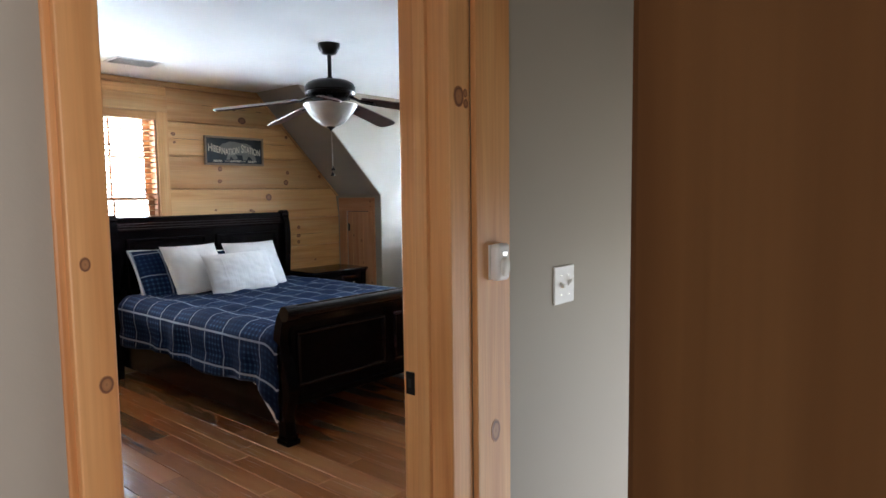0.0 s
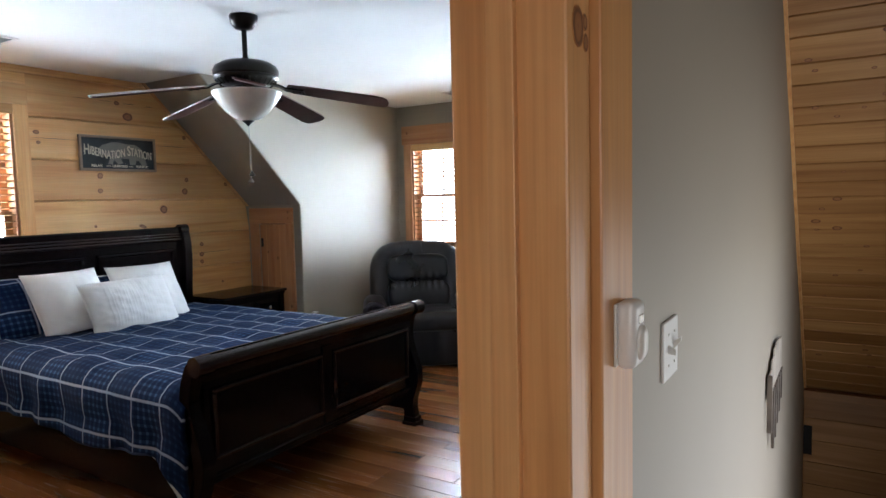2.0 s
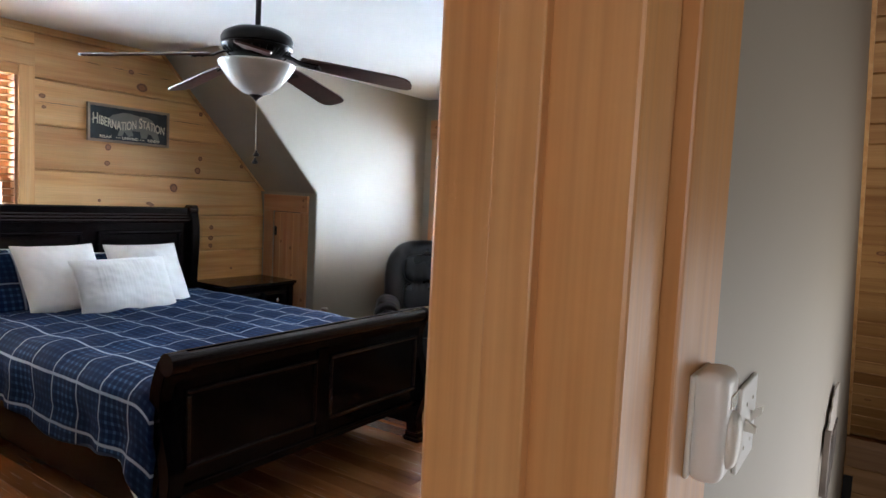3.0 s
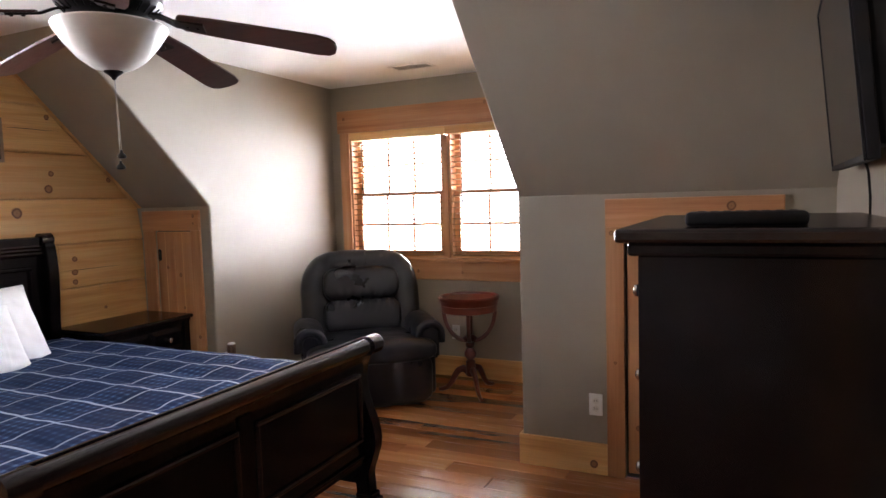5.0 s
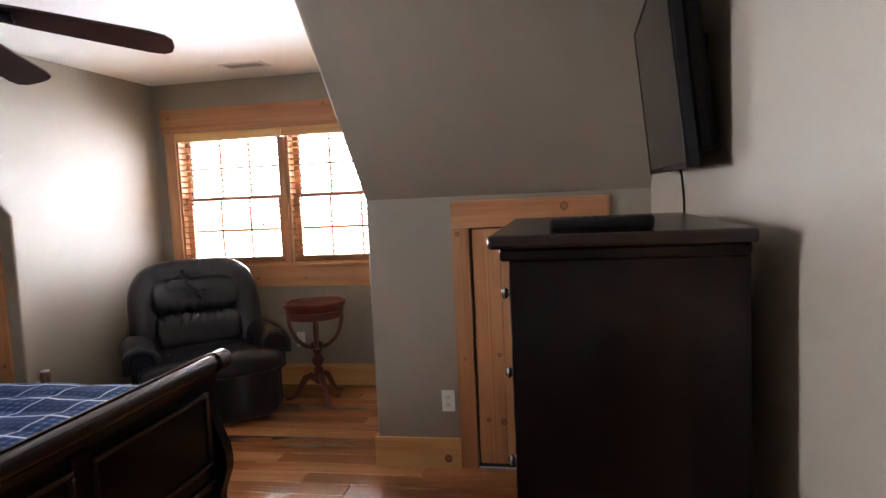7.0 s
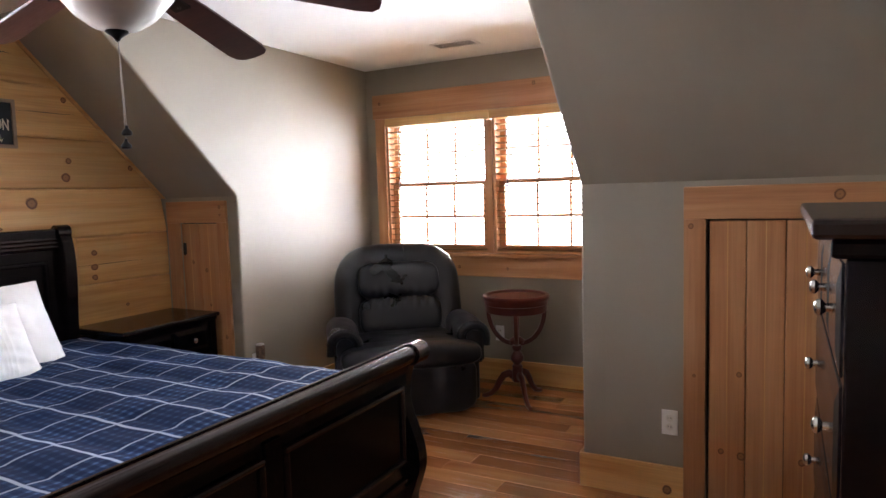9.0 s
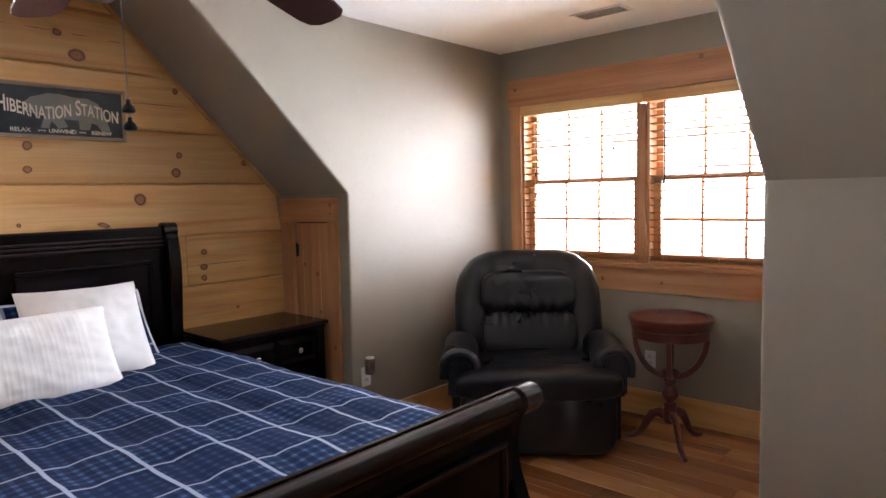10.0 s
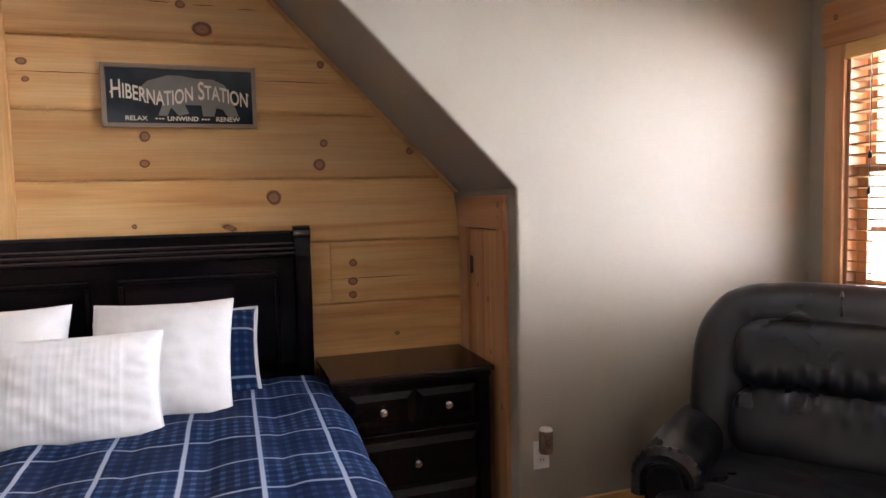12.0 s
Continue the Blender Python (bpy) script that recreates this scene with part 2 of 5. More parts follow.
def plaid_material():
    """Navy cloth: pale lines both ways, a fainter gingham between them. It follows the cloth's own u (along) and v (across), in metres."""
    m, nt, b = nodes_of("navy_plaid")
    uv = nt.nodes.new("ShaderNodeUVMap")
    sep = nt.nodes.new("ShaderNodeSeparateXYZ")
    nt.links.new(uv.outputs["UV"], sep.inputs[0])

    def m2(op, a, v, clamp=False):
        n = nt.nodes.new("ShaderNodeMath")
        n.operation, n.use_clamp = op, clamp
        for sock, q in ((n.inputs[0], a), (n.inputs[1], v)):
            if isinstance(q, bpy.types.NodeSocket):
                nt.links.new(q, sock)
            else:
                sock.default_value = q
        return n.outputs[0]

    def line(co, period, half, shift=0.0):
        f = m2("FRACT", m2("ADD", m2("DIVIDE", co, period), 50.5 + shift), 0.0)
        d = m2("MULTIPLY", m2("ABSOLUTE", m2("SUBTRACT", f, 0.5), 0.0), period)
        return m2("MULTIPLY", m2("SUBTRACT", half, d), 1.0 / 0.003, True)

    u, v = sep.outputs[0], sep.outputs[1]
    main = m2("MAXIMUM", m2("MULTIPLY", line(u, 0.205, 0.006), 0.8), line(v, 0.21, 0.0078, 0.4))
    ga, gb = line(u, 0.037, 0.0085), line(v, 0.037, 0.0085)
    check = m2("ADD", m2("MULTIPLY", m2("ADD", ga, gb), 0.22), m2("MULTIPLY", m2("MULTIPLY", ga, gb), 0.55))
    band = m2("MULTIPLY", check, m2("ADD", m2("MULTIPLY", line(u, 0.41, 0.075, 0.25), 0.6), 0.4))
    base = mix(nt, (0.0055, 0.017, 0.060), (0.046, 0.100, 0.215), band)
    n = tex(nt, (6, 6, 6), detail=3.0)
    base = mix(nt, base, ramp(nt, n.outputs["Fac"], [(0.3, (0.75, 0.75, 0.78)), (0.7, (1, 1, 1))]), 1.0, "MULTIPLY")
    c = mix(nt, base, (0.50, 0.55, 0.66), m2("MULTIPLY", main, 0.68))
    nt.links.new(c, b.inputs["Base Color"])
    b.inputs["Roughness"].default_value = 0.85
    b.inputs["Specular IOR Level"].default_value = 0.12
    f = tex(nt, (420, 420, 420), detail=1.0)
    bump(nt, b, f.outputs["Fac"], 0.25, 0.0008)
    return m


plaid = plaid_material()


def white_cloth_material():
    m, nt, b = nodes_of("white_cotton")
    n = tex(nt, (8, 8, 8), detail=4.0)
    nt.links.new(ramp(nt, n.outputs["Fac"], [(0.3, (0.78, 0.78, 0.77)), (0.7, (0.83, 0.83, 0.82))]), b.inputs["Base Color"])
    b.inputs["Roughness"].default_value = 0.9
    b.inputs["Sheen Weight"].default_value = 0.2
    f = tex(nt, (500, 500, 500), detail=1.0)
    s = nt.nodes.new("ShaderNodeMath")
    s.operation = "MULTIPLY_ADD"
    s.inputs[1].default_value = 0.08
    nt.links.new(f.outputs["Fac"], s.inputs[0])
    nt.links.new(n.outputs["Fac"], s.inputs[2])
    bump(nt, b, s.outputs[0], 0.35, 0.004)
    return m


white_cloth = white_cloth_material()


def glass_material():
    m, nt, b = nodes_of("window_glass")
    b.inputs["Base Color"].default_value = (0.97, 0.985, 0.98, 1)
    b.inputs["Roughness"].default_value = 0.0
    b.inputs["Transmission Weight"].default_value = 1.0
    b.inputs["IOR"].default_value = 1.45
    return m


glass = glass_material()


# ---- building helpers ----
def part(name, bm, material, parent=None, label="", smooth=False):
    me = bpy.data.meshes.new(name)
    bmesh.ops.recalc_face_normals(bm, faces=bm.faces)
    bm.to_mesh(me)
    bm.free()
    me.materials.append(material)
    if smooth:
        me.shade_smooth()
        me.set_sharp_from_angle(angle=radians(40))
    ob = new(name, me)
    if parent is not None:
        ob.parent = parent
        ob.matrix_parent_inverse = parent.matrix_basis.inverted()
    if label:
        ob["label"] = label
    return ob


def thing(name, x, y, z, label, category, group="", turn=0.0):
    ob = new(name)
    ob.empty_display_size = 0.1
    ob.matrix_basis = pose(x, y, z, 0, 0, turn)
    return tagged(ob, label, category, group)


def local_part(name, bm, material, parent, label="", smooth=False):
    """A part modelled in its thing's own axes."""
    ob = part(name, bm, material, None, label, smooth)
    ob.parent = parent
    return ob


def box(x0, x1, y0, y1, z0, z1, bevel=0.0, bm=None, segments=2):
    bm = bm or bmesh.new()
    made = bmesh.ops.create_cube(bm, size=1.0)["verts"]
    for v in made:
        v.co = Vector(((x0 + x1) / 2 + v.co.x * (x1 - x0), (y0 + y1) / 2 + v.co.y * (y1 - y0), (z0 + z1) / 2 + v.co.z * (z1 - z0)))
    if bevel:
        es = list({e for v in made for e in v.link_edges})
        bmesh.ops.bevel(bm, geom=es, offset=bevel, segments=segments, affect="EDGES", profile=0.5)
    return bm


def prism(points, axis, a0, a1, bevel=0.0, bm=None, segments=2):
    """A polygon drawn in the two other axes (in their order), run from a0 to a1 along axis."""
    bm = bm or bmesh.new()

    def at(p, a):
        c = list(p)
        c.insert(axis, a)
        return bm.verts.new(c)

    lo, hi = [at(p, a0) for p in points], [at(p, a1) for p in points]
    n = len(points)
    bm.faces.new(lo)
    bm.faces.new(hi[::-1])
    for i in range(n):
        bm.faces.new((lo[i], hi[i], hi[(i + 1) % n], lo[(i + 1) % n]))
    bmesh.ops.recalc_face_normals(bm, faces=bm.faces)
    if bevel:
        es = list({e for v in lo + hi for e in v.link_edges})
        bmesh.ops.bevel(bm, geom=es, offset=bevel, segments=segments, affect="EDGES")
    return bm


def lathe(profile, segs=32, bm=None, at=(0, 0, 0)):
    """Turned about the upright axis; profile rows of radius, height."""
    bm = bm or bmesh.new()
    rings = []
    for r, z in profile:
        if r < 1e-5:
            rings.append([bm.verts.new((at[0], at[1], at[2] + z))])
        else:
            rings.append([bm.verts.new((at[0] + r * math.cos(2 * math.pi * i / segs), at[1] + r * math.sin(2 * math.pi * i / segs), at[2] + z)) for i in range(segs)])
    for a, b in zip(rings, rings[1:]):
        for i in range(segs):
            j = (i + 1) % segs
            if len(a) == 1 and len(b) == 1:
                continue
            if len(a) == 1:
                bm.faces.new((a[0], b[i], b[j]))
            elif len(b) == 1:
                bm.faces.new((a[i], b[0], a[j]))
            else:
                bm.faces.new((a[i], b[i], b[j], a[j]))
    for ring in (rings[0], rings[-1]):
        if len(ring) > 1:
            bm.faces.new(ring)
    return bm


def sweep(path, section, bm=None, up=(0, 0, 1)):
    """A closed section (rows of side, up offsets, or a function of the fraction gone) carried along a path."""
    bm = bm or bmesh.new()
    pts = [Vector(p) for p in path]
    rings = []
    for i, p in enumerate(pts):
        d = (pts[min(i + 1, len(pts) - 1)] - pts[max(i - 1, 0)]).normalized()
        side = d.cross(Vector(up))
        if side.length < 1e-4:
            side = d.cross(Vector((0, 1, 0)))
        side.normalize()
        top = side.cross(d)
        sec = section(i / (len(pts) - 1)) if callable(section) else section
        rings.append([bm.verts.new(p + side * a + top * b) for a, b in sec])
    n = len(rings[0])
    for a, b in zip(rings, rings[1:]):
        for i in range(n):
            bm.faces.new((a[i], a[(i + 1) % n], b[(i + 1) % n], b[i]))
    bm.faces.new(rings[0][::-1])
    bm.faces.new(rings[-1])
    return bm


def circle(r, n=10, ry=None):
    ry = ry or r
    return [(r * math.cos(2 * math.pi * i / n), ry * math.sin(2 * math.pi * i / n)) for i in range(n)]


def rod(a, b, r, n=10, bm=None):
    return sweep([a, b], circle(r, n), bm)


def spow(v, e):
    return math.copysign(abs(v) ** e, v)


def puff(c, size, e=0.5, nu=28, nv=18, wrinkle=0.0, freq=9.0, bm=None, e2=None):
    """A stuffed block: a superellipsoid round c, with size (full) and squareness e."""
    bm = bm or bmesh.new()
    e2 = e2 or e
    grid = []
    for j in range(nv + 1):
        p = -math.pi / 2 + math.pi * j / nv
        row = []
        for i in range(nu):
            a = 2 * math.pi * i / nu
            ra = (abs(math.cos(a)) ** (2 / e) + abs(math.sin(a)) ** (2 / e)) ** (-e / 2)
            rp_ = (abs(math.cos(p)) ** (2 / e2) + abs(math.sin(p)) ** (2 / e2)) ** (-e2 / 2)
            cp = math.cos(p) * rp_
            q = Vector((cp * math.cos(a) * ra * size[0] / 2, cp * math.sin(a) * ra * size[1] / 2, math.sin(p) * rp_ * size[2] / 2))
            if wrinkle:
                q += q.normalized() * wrinkle * (noise.noise((q + Vector(c)) * freq) - 0.55 * (1 - abs(noise.noise((q + Vector(c)) * freq * 1.9))) ** 3)
            row.append(bm.verts.new(Vector(c) + q) if 0 < j < nv or i == 0 else row[0])
        grid.append(row)
    for j in range(nv):
        for i in range(nu):
            k = (i + 1) % nu
            f = [grid[j][i], grid[j][k], grid[j + 1][k], grid[j + 1][i]]
            f = list(dict.fromkeys(f))
            if len(f) > 2:
                bm.faces.new(f)
    return bm


def structure(name, bm, material, label, category):
    return tagged(part(name, bm, material), label, category, kind="structure")


# ---- shell of the bedroom ----
# ground sheet added to block the sky's light from below
structure("ground", prism([(-3000, -3000), (3000, -3000), (3000, 3000), (-3000, 3000)], 2, -3.3, -3.2), ground_mat, "green lawn sheet around the house, blocks light from below", "ground")
floor = structure("floor", box(-6.4, EAST_X - 0.001, 0.1, 7.43, -0.2, -0.016), floor_wood, "reddish brown hardwood plank floor with satin finish", "floor")
hall_floor = structure("floor_hall", box(HALL_X, 1.7, -1.2, 2.75, -0.2, 0.0), floor_wood, "brown hardwood floor of the upstairs landing", "floor")

bm = box(-6.4, EAST_X, 0.1, TOP_Y, CEIL, CEIL + 0.12)
box(CHEEK_L, CHEEK_R, TOP_Y, WIN_Y, CEIL, CEIL + 0.12, bm=bm)
structure("ceiling", bm, ceiling_paint, "white painted drywall ceiling of the bedroom", "ceiling")
structure("ceiling_hall", box(HALL_X, 1.7, -1.2, 4.5, 3.3, 3.42), ceiling_paint, "white painted ceiling over the landing", "ceiling")

SLOPE_T = 0.11
for nm, xa, xb in (("wall_slope_left", LOG_X - 0.15, CHEEK_L - 0.11), ("wall_slope_right", CHEEK_R + 0.11, EAST_X)):
    structure(nm, prism([(KNEE_Y, KNEE_Z), (KNEE_Y + SLOPE_T, KNEE_Z), (TOP_Y + SLOPE_T, CEIL), (TOP_Y, CEIL)], 0, xa, xb), drywall, "taupe painted sloping wall under the roof", "wall")


def knee_wall(name, xa, xb, oa, ob_, oz):
    bm = prism([(xa, 0), (oa, 0), (oa, oz), (ob_, oz), (ob_, 0), (xb, 0), (xb, KNEE_Z), (xa, KNEE_Z)], 1, KNEE_Y, KNEE_Y + 0.11)
    return structure(name, bm, drywall, "low taupe painted wall below the slope", "wall")


knee_wall("wall_knee_left", LOG_X - 0.15, CHEEK_L - 0.11, -6.09, -5.74, 1.29)
knee_wall("wall_knee_right", CHEEK_R + 0.11, EAST_X, -2.825, -2.215, 1.29)
for nm, xa, xb, face in (("wall_cheek_left", CHEEK_L - 0.11, CHEEK_L, CHEEK_L), ("wall_cheek_right", CHEEK_R, CHEEK_R + 0.11, CHEEK_R)):
    bm = prism([(KNEE_Y, 0), (WIN_Y + 0.15, 0), (WIN_Y + 0.15, CEIL), (TOP_Y, CEIL), (KNEE_Y, KNEE_Z)], 0, xa, xb)
    es = [e for e in bm.edges if all(abs(v.co.x - face) < 1e-4 and v.co.y < KNEE_Y + 0.01 for v in e.verts)]
    bmesh.ops.bevel(bm, geom=es, offset=0.014, segments=4, affect="EDGES", profile=0.5)
    structure(nm, bm, drywall, "taupe painted side wall of the dormer", "wall")

WXA, WXB, WZA, WZB = -5.395, -3.565, 0.97, 2.045
bm = bmesh.new()
box(CHEEK_L, WXA, WIN_Y, WIN_Y + 0.15, 0, CEIL, bm=bm)
box(WXB, CHEEK_R, WIN_Y, WIN_Y + 0.15, 0, CEIL, bm=bm)
box(WXA, WXB, WIN_Y, WIN_Y + 0.15, 0, WZA, bm=bm)
box(WXA, WXB, WIN_Y, WIN_Y + 0.15, WZB, CEIL, bm=bm)
structure("wall_window", bm, drywall, "taupe painted end wall of the dormer round the window", "wall")

DOOR_A, DOOR_B, DOOR_Z = 1.612, 2.40, 2.06
WT = 0.075
bm = bmesh.new()
box(EAST_X, HALL_X, 0.1, DOOR_A - WT, -2.7, 3.42, bm=bm)
box(EAST_X, HALL_X, DOOR_A - WT, DOOR_B + WT + 0.006, DOOR_Z + 0.02, 3.42, bm=bm)
box(EAST_X, HALL_X, DOOR_A - WT, DOOR_B + WT + 0.006, -2.7, -0.02, bm=bm)
prism([(DOOR_B + WT + 0.006, -2.7), (8.2, -2.7), (8.2, -0.3), (4.6, 3.3), (4.5, 3.42), (DOOR_B + WT + 0.006, 3.42)], 0, EAST_X, HALL_X, bm=bm)
structure("wall_east", bm, drywall, "taupe painted wall between bedroom and landing", "wall")
structure("wall_south", box(LOG_X - 0.15, EAST_X, 0.0, 0.1, -0.2, CEIL + 0.1), drywall, "plain taupe painted wall closing the bedroom", "wall")

structure("threshold", box(EAST_X, HALL_X, DOOR_A, DOOR_B, -0.019, 0.003, 0.003), trim_y, "pine threshold board in the doorway", "threshold")

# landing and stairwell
# the large gap between these pieces is added for the stair lamp
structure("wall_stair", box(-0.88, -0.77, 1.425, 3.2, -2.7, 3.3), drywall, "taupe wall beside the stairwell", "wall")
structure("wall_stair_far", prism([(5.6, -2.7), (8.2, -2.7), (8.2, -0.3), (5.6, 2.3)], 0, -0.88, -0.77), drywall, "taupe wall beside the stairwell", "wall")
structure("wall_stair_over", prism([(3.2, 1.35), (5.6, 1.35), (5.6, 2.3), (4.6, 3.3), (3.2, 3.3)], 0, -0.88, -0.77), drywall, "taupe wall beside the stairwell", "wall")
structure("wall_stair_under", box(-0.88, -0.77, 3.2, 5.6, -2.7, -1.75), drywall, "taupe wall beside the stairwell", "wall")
structure("wall_landing", box(-0.77, 1.7, 1.45, 1.56, 0, 3.3), drywall, "taupe wall of the landing", "wall")
# unseen wall; the opening is added to let the landing lamp in
bm = box(1.6, 1.7, -1.2, 0.35, 0, 3.3)
box(1.6, 1.7, 1.39, 1.45, 0, 3.3, bm=bm)
box(1.6, 1.7, 0.35, 1.39, 0, 0.9, bm=bm)
box(1.6, 1.7, 0.35, 1.39, 2.1, 3.3, bm=bm)
structure("wall_landing_east", bm, drywall, "taupe wall of the landing with an opening added for a fill lamp", "wall")
# opening added in this unseen wall for the southern fill lamp
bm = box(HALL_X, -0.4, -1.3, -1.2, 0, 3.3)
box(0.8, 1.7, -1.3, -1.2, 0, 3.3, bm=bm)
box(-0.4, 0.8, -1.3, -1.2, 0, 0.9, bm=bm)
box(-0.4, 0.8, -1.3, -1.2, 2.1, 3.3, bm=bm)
structure("wall_landing_south", bm, drywall, "taupe wall of the landing with an opening added for a fill lamp", "wall")
structure("wall_landing_west", box(EAST_X, HALL_X, -1.3, 0.1, -0.2, 3.3), drywall, "taupe wall of the landing", "wall")
structure("floor_lower", box(HALL_X, -0.88, 2.75, 8.2, -2.8, -2.7), floor_wood, "hardwood floor at the foot of the stairwell", "floor")
structure("wall_stair_south", box(HALL_X, -0.88, 2.64, 2.75, -2.7, -0.2), drywall, "taupe wall under the landing", "wall")

# ---- log wall ----
WYA, WYB, LZA, LZB = 2.86, 3.84, 0.72, 2.175
bm = box(LOG_X - 0.15, LOG_X - 0.1, 0.1, KNEE_Y, 0, LZA - 0.002)
box(LOG_X - 0.15, LOG_X - 0.1, 0.1, WYA - 0.002, LZA - 0.002, CEIL, bm=bm)
box(LOG_X - 0.15, LOG_X - 0.1, WYB + 0.002, KNEE_Y, LZA - 0.002, CEIL, bm=bm)
box(LOG_X - 0.15, LOG_X - 0.1, WYA - 0.002, WYB + 0.002, LZB + 0.002, CEIL, bm=bm)
log_wall = structure("wall_west", bm, pine_y, "honey-coloured pine log wall with wide courses and knots", "wall")
JOINTS = [-0.05, 0.075, 0.365, 0.655, 0.945, 1.235, 1.525, 1.815, 2.105, 2.395, 2.46]


def log_course(z0, z1, ya, yb, xf=LOG_X):
    g, d = 0.007, 0.012

    def end(z):
        return min(yb, KNEE_Y + KNEE_Z - z + 0.02) if yb > 4.8 else yb

    sec = [(xf - 0.1, z0), (xf - d, z0), (xf - 0.004, z0 + g * 0.6), (xf, z0 + g * 1.8), (xf, z1 - g * 1.8), (xf - 0.004, z1 - g * 0.6), (xf - d, z1), (xf - 0.1, z1)]
    bm = bmesh.new()
    lo = [bm.verts.new((x, ya, z)) for x, z in sec]
    hi = [bm.verts.new((x, end(z), z)) for x, z in sec]
    for i in range(8):
        j = (i + 1) % 8
        bm.faces.new((lo[i], lo[j], hi[j], hi[i]))
    bm.faces.new(lo)
    bm.faces.new(hi)
    return part("log", bm, pine_y, log_wall)


for z0, z1 in zip(JOINTS, JOINTS[1:]):
    z1 = min(z1, CEIL)
    z0 = max(z0, 0.0)
    if z0 == 0.945:
        for ya, yb in ((0.1, WYA - 0.09), (WYB + 0.09, 5.163), (5.167, KNEE_Y)):
            log_course(z0, z1, ya, yb)
    elif z1 <= LZA or z0 >= 2.3:
        log_course(z0, z1, 0.1, KNEE_Y)
    else:
        log_course(z0, z1, 0.1, WYA - 0.09)
        log_course(z0, z1, WYB + 0.09, KNEE_Y)
        if z0 < LZA - 0.13:
            log_course(z0, LZA - 0.12, WYA - 0.09, WYB + 0.09)
log_course(2.311, 2.395, WYA - 0.09, WYB + 0.09, LOG_X + 0.006)
KNOTS = [(4.924, 1.446, .03, .038), (5.131, 1.590, .03, .026), (5.152, 1.686, .02, .018), (5.554, 1.652, .018, .018), (4.411, 1.709, .022, .024),
         (4.405, 1.597, .02, .02), (4.658, 2.162, .045, .03), (4.732, 1.316, .035, .014), (4.353, 1.334, .012, .01), (5.269, 1.136, .02, .018),
         (5.266, 1.051, .024, .02), (5.264, .988, .02, .018), (5.15, 2.036, .018, .016), (4.574, 2.259, .02, .018), (3.98, 2.0, .02, .016),
         (3.99, 1.93, .014, .012), (5.47, .79, .014, .01)]
for y, z, a, b in KNOTS:
    lean_k = 0.5 * math.sin(y * 37 + z * 19)
    pts = []
    for i in range(22):
        th_ = 2 * math.pi * i / 22
        w_ = 1 + 0.07 * math.sin(2 * th_ + y * 40) + 0.05 * math.sin(3 * th_ + z * 31)
        p_, q_ = a * w_ * math.cos(th_), b * w_ * math.sin(th_)
        pts.append((y + p_ * math.cos(lean_k) - q_ * math.sin(lean_k), z + p_ * math.sin(lean_k) + q_ * math.cos(lean_k)))
    part("knot", prism(pts, 0, LOG_X - 0.002, LOG_X + 0.0012), knot_wood, log_wall)
for z, ya, yb in ((1.064, 5.15, 5.60), (2.268, 4.25, 4.36), (2.266, 4.43, 4.55), (2.262, 4.62, 4.72), (2.256, 4.80, 4.88), (1.962, 3.95, 4.26), (1.955, 4.87, 5.22)):
    n = 9
    top = [(ya + (yb - ya) * i / n, z + 0.004 * noise.noise(Vector((ya * 9 + i * 0.7, z, 0))) + 0.0016 * math.sin(math.pi * i / n)) for i in range(n + 1)]
    bot = [(p, q - 0.0034 * math.sin(math.pi * min(max(i, .4), n - .4) / n)) for i, (p, q) in enumerate(top)]
    part("crack", prism(top + bot[::-1], 0, LOG_X - 0.004, LOG_X + 0.0008), slot_dark, log_wall)
structure("trim_slope", prism([(KNEE_Y - 0.004, KNEE_Z - 0.002), (TOP_Y - 0.004, CEIL - 0.002), (TOP_Y - 0.028, CEIL - 0.002), (KNEE_Y - 0.028, KNEE_Z - 0.002)], 0, LOG_X + 0.001, LOG_X + 0.018), pine_y, "narrow pine strip where logs meet the slope", "trim")


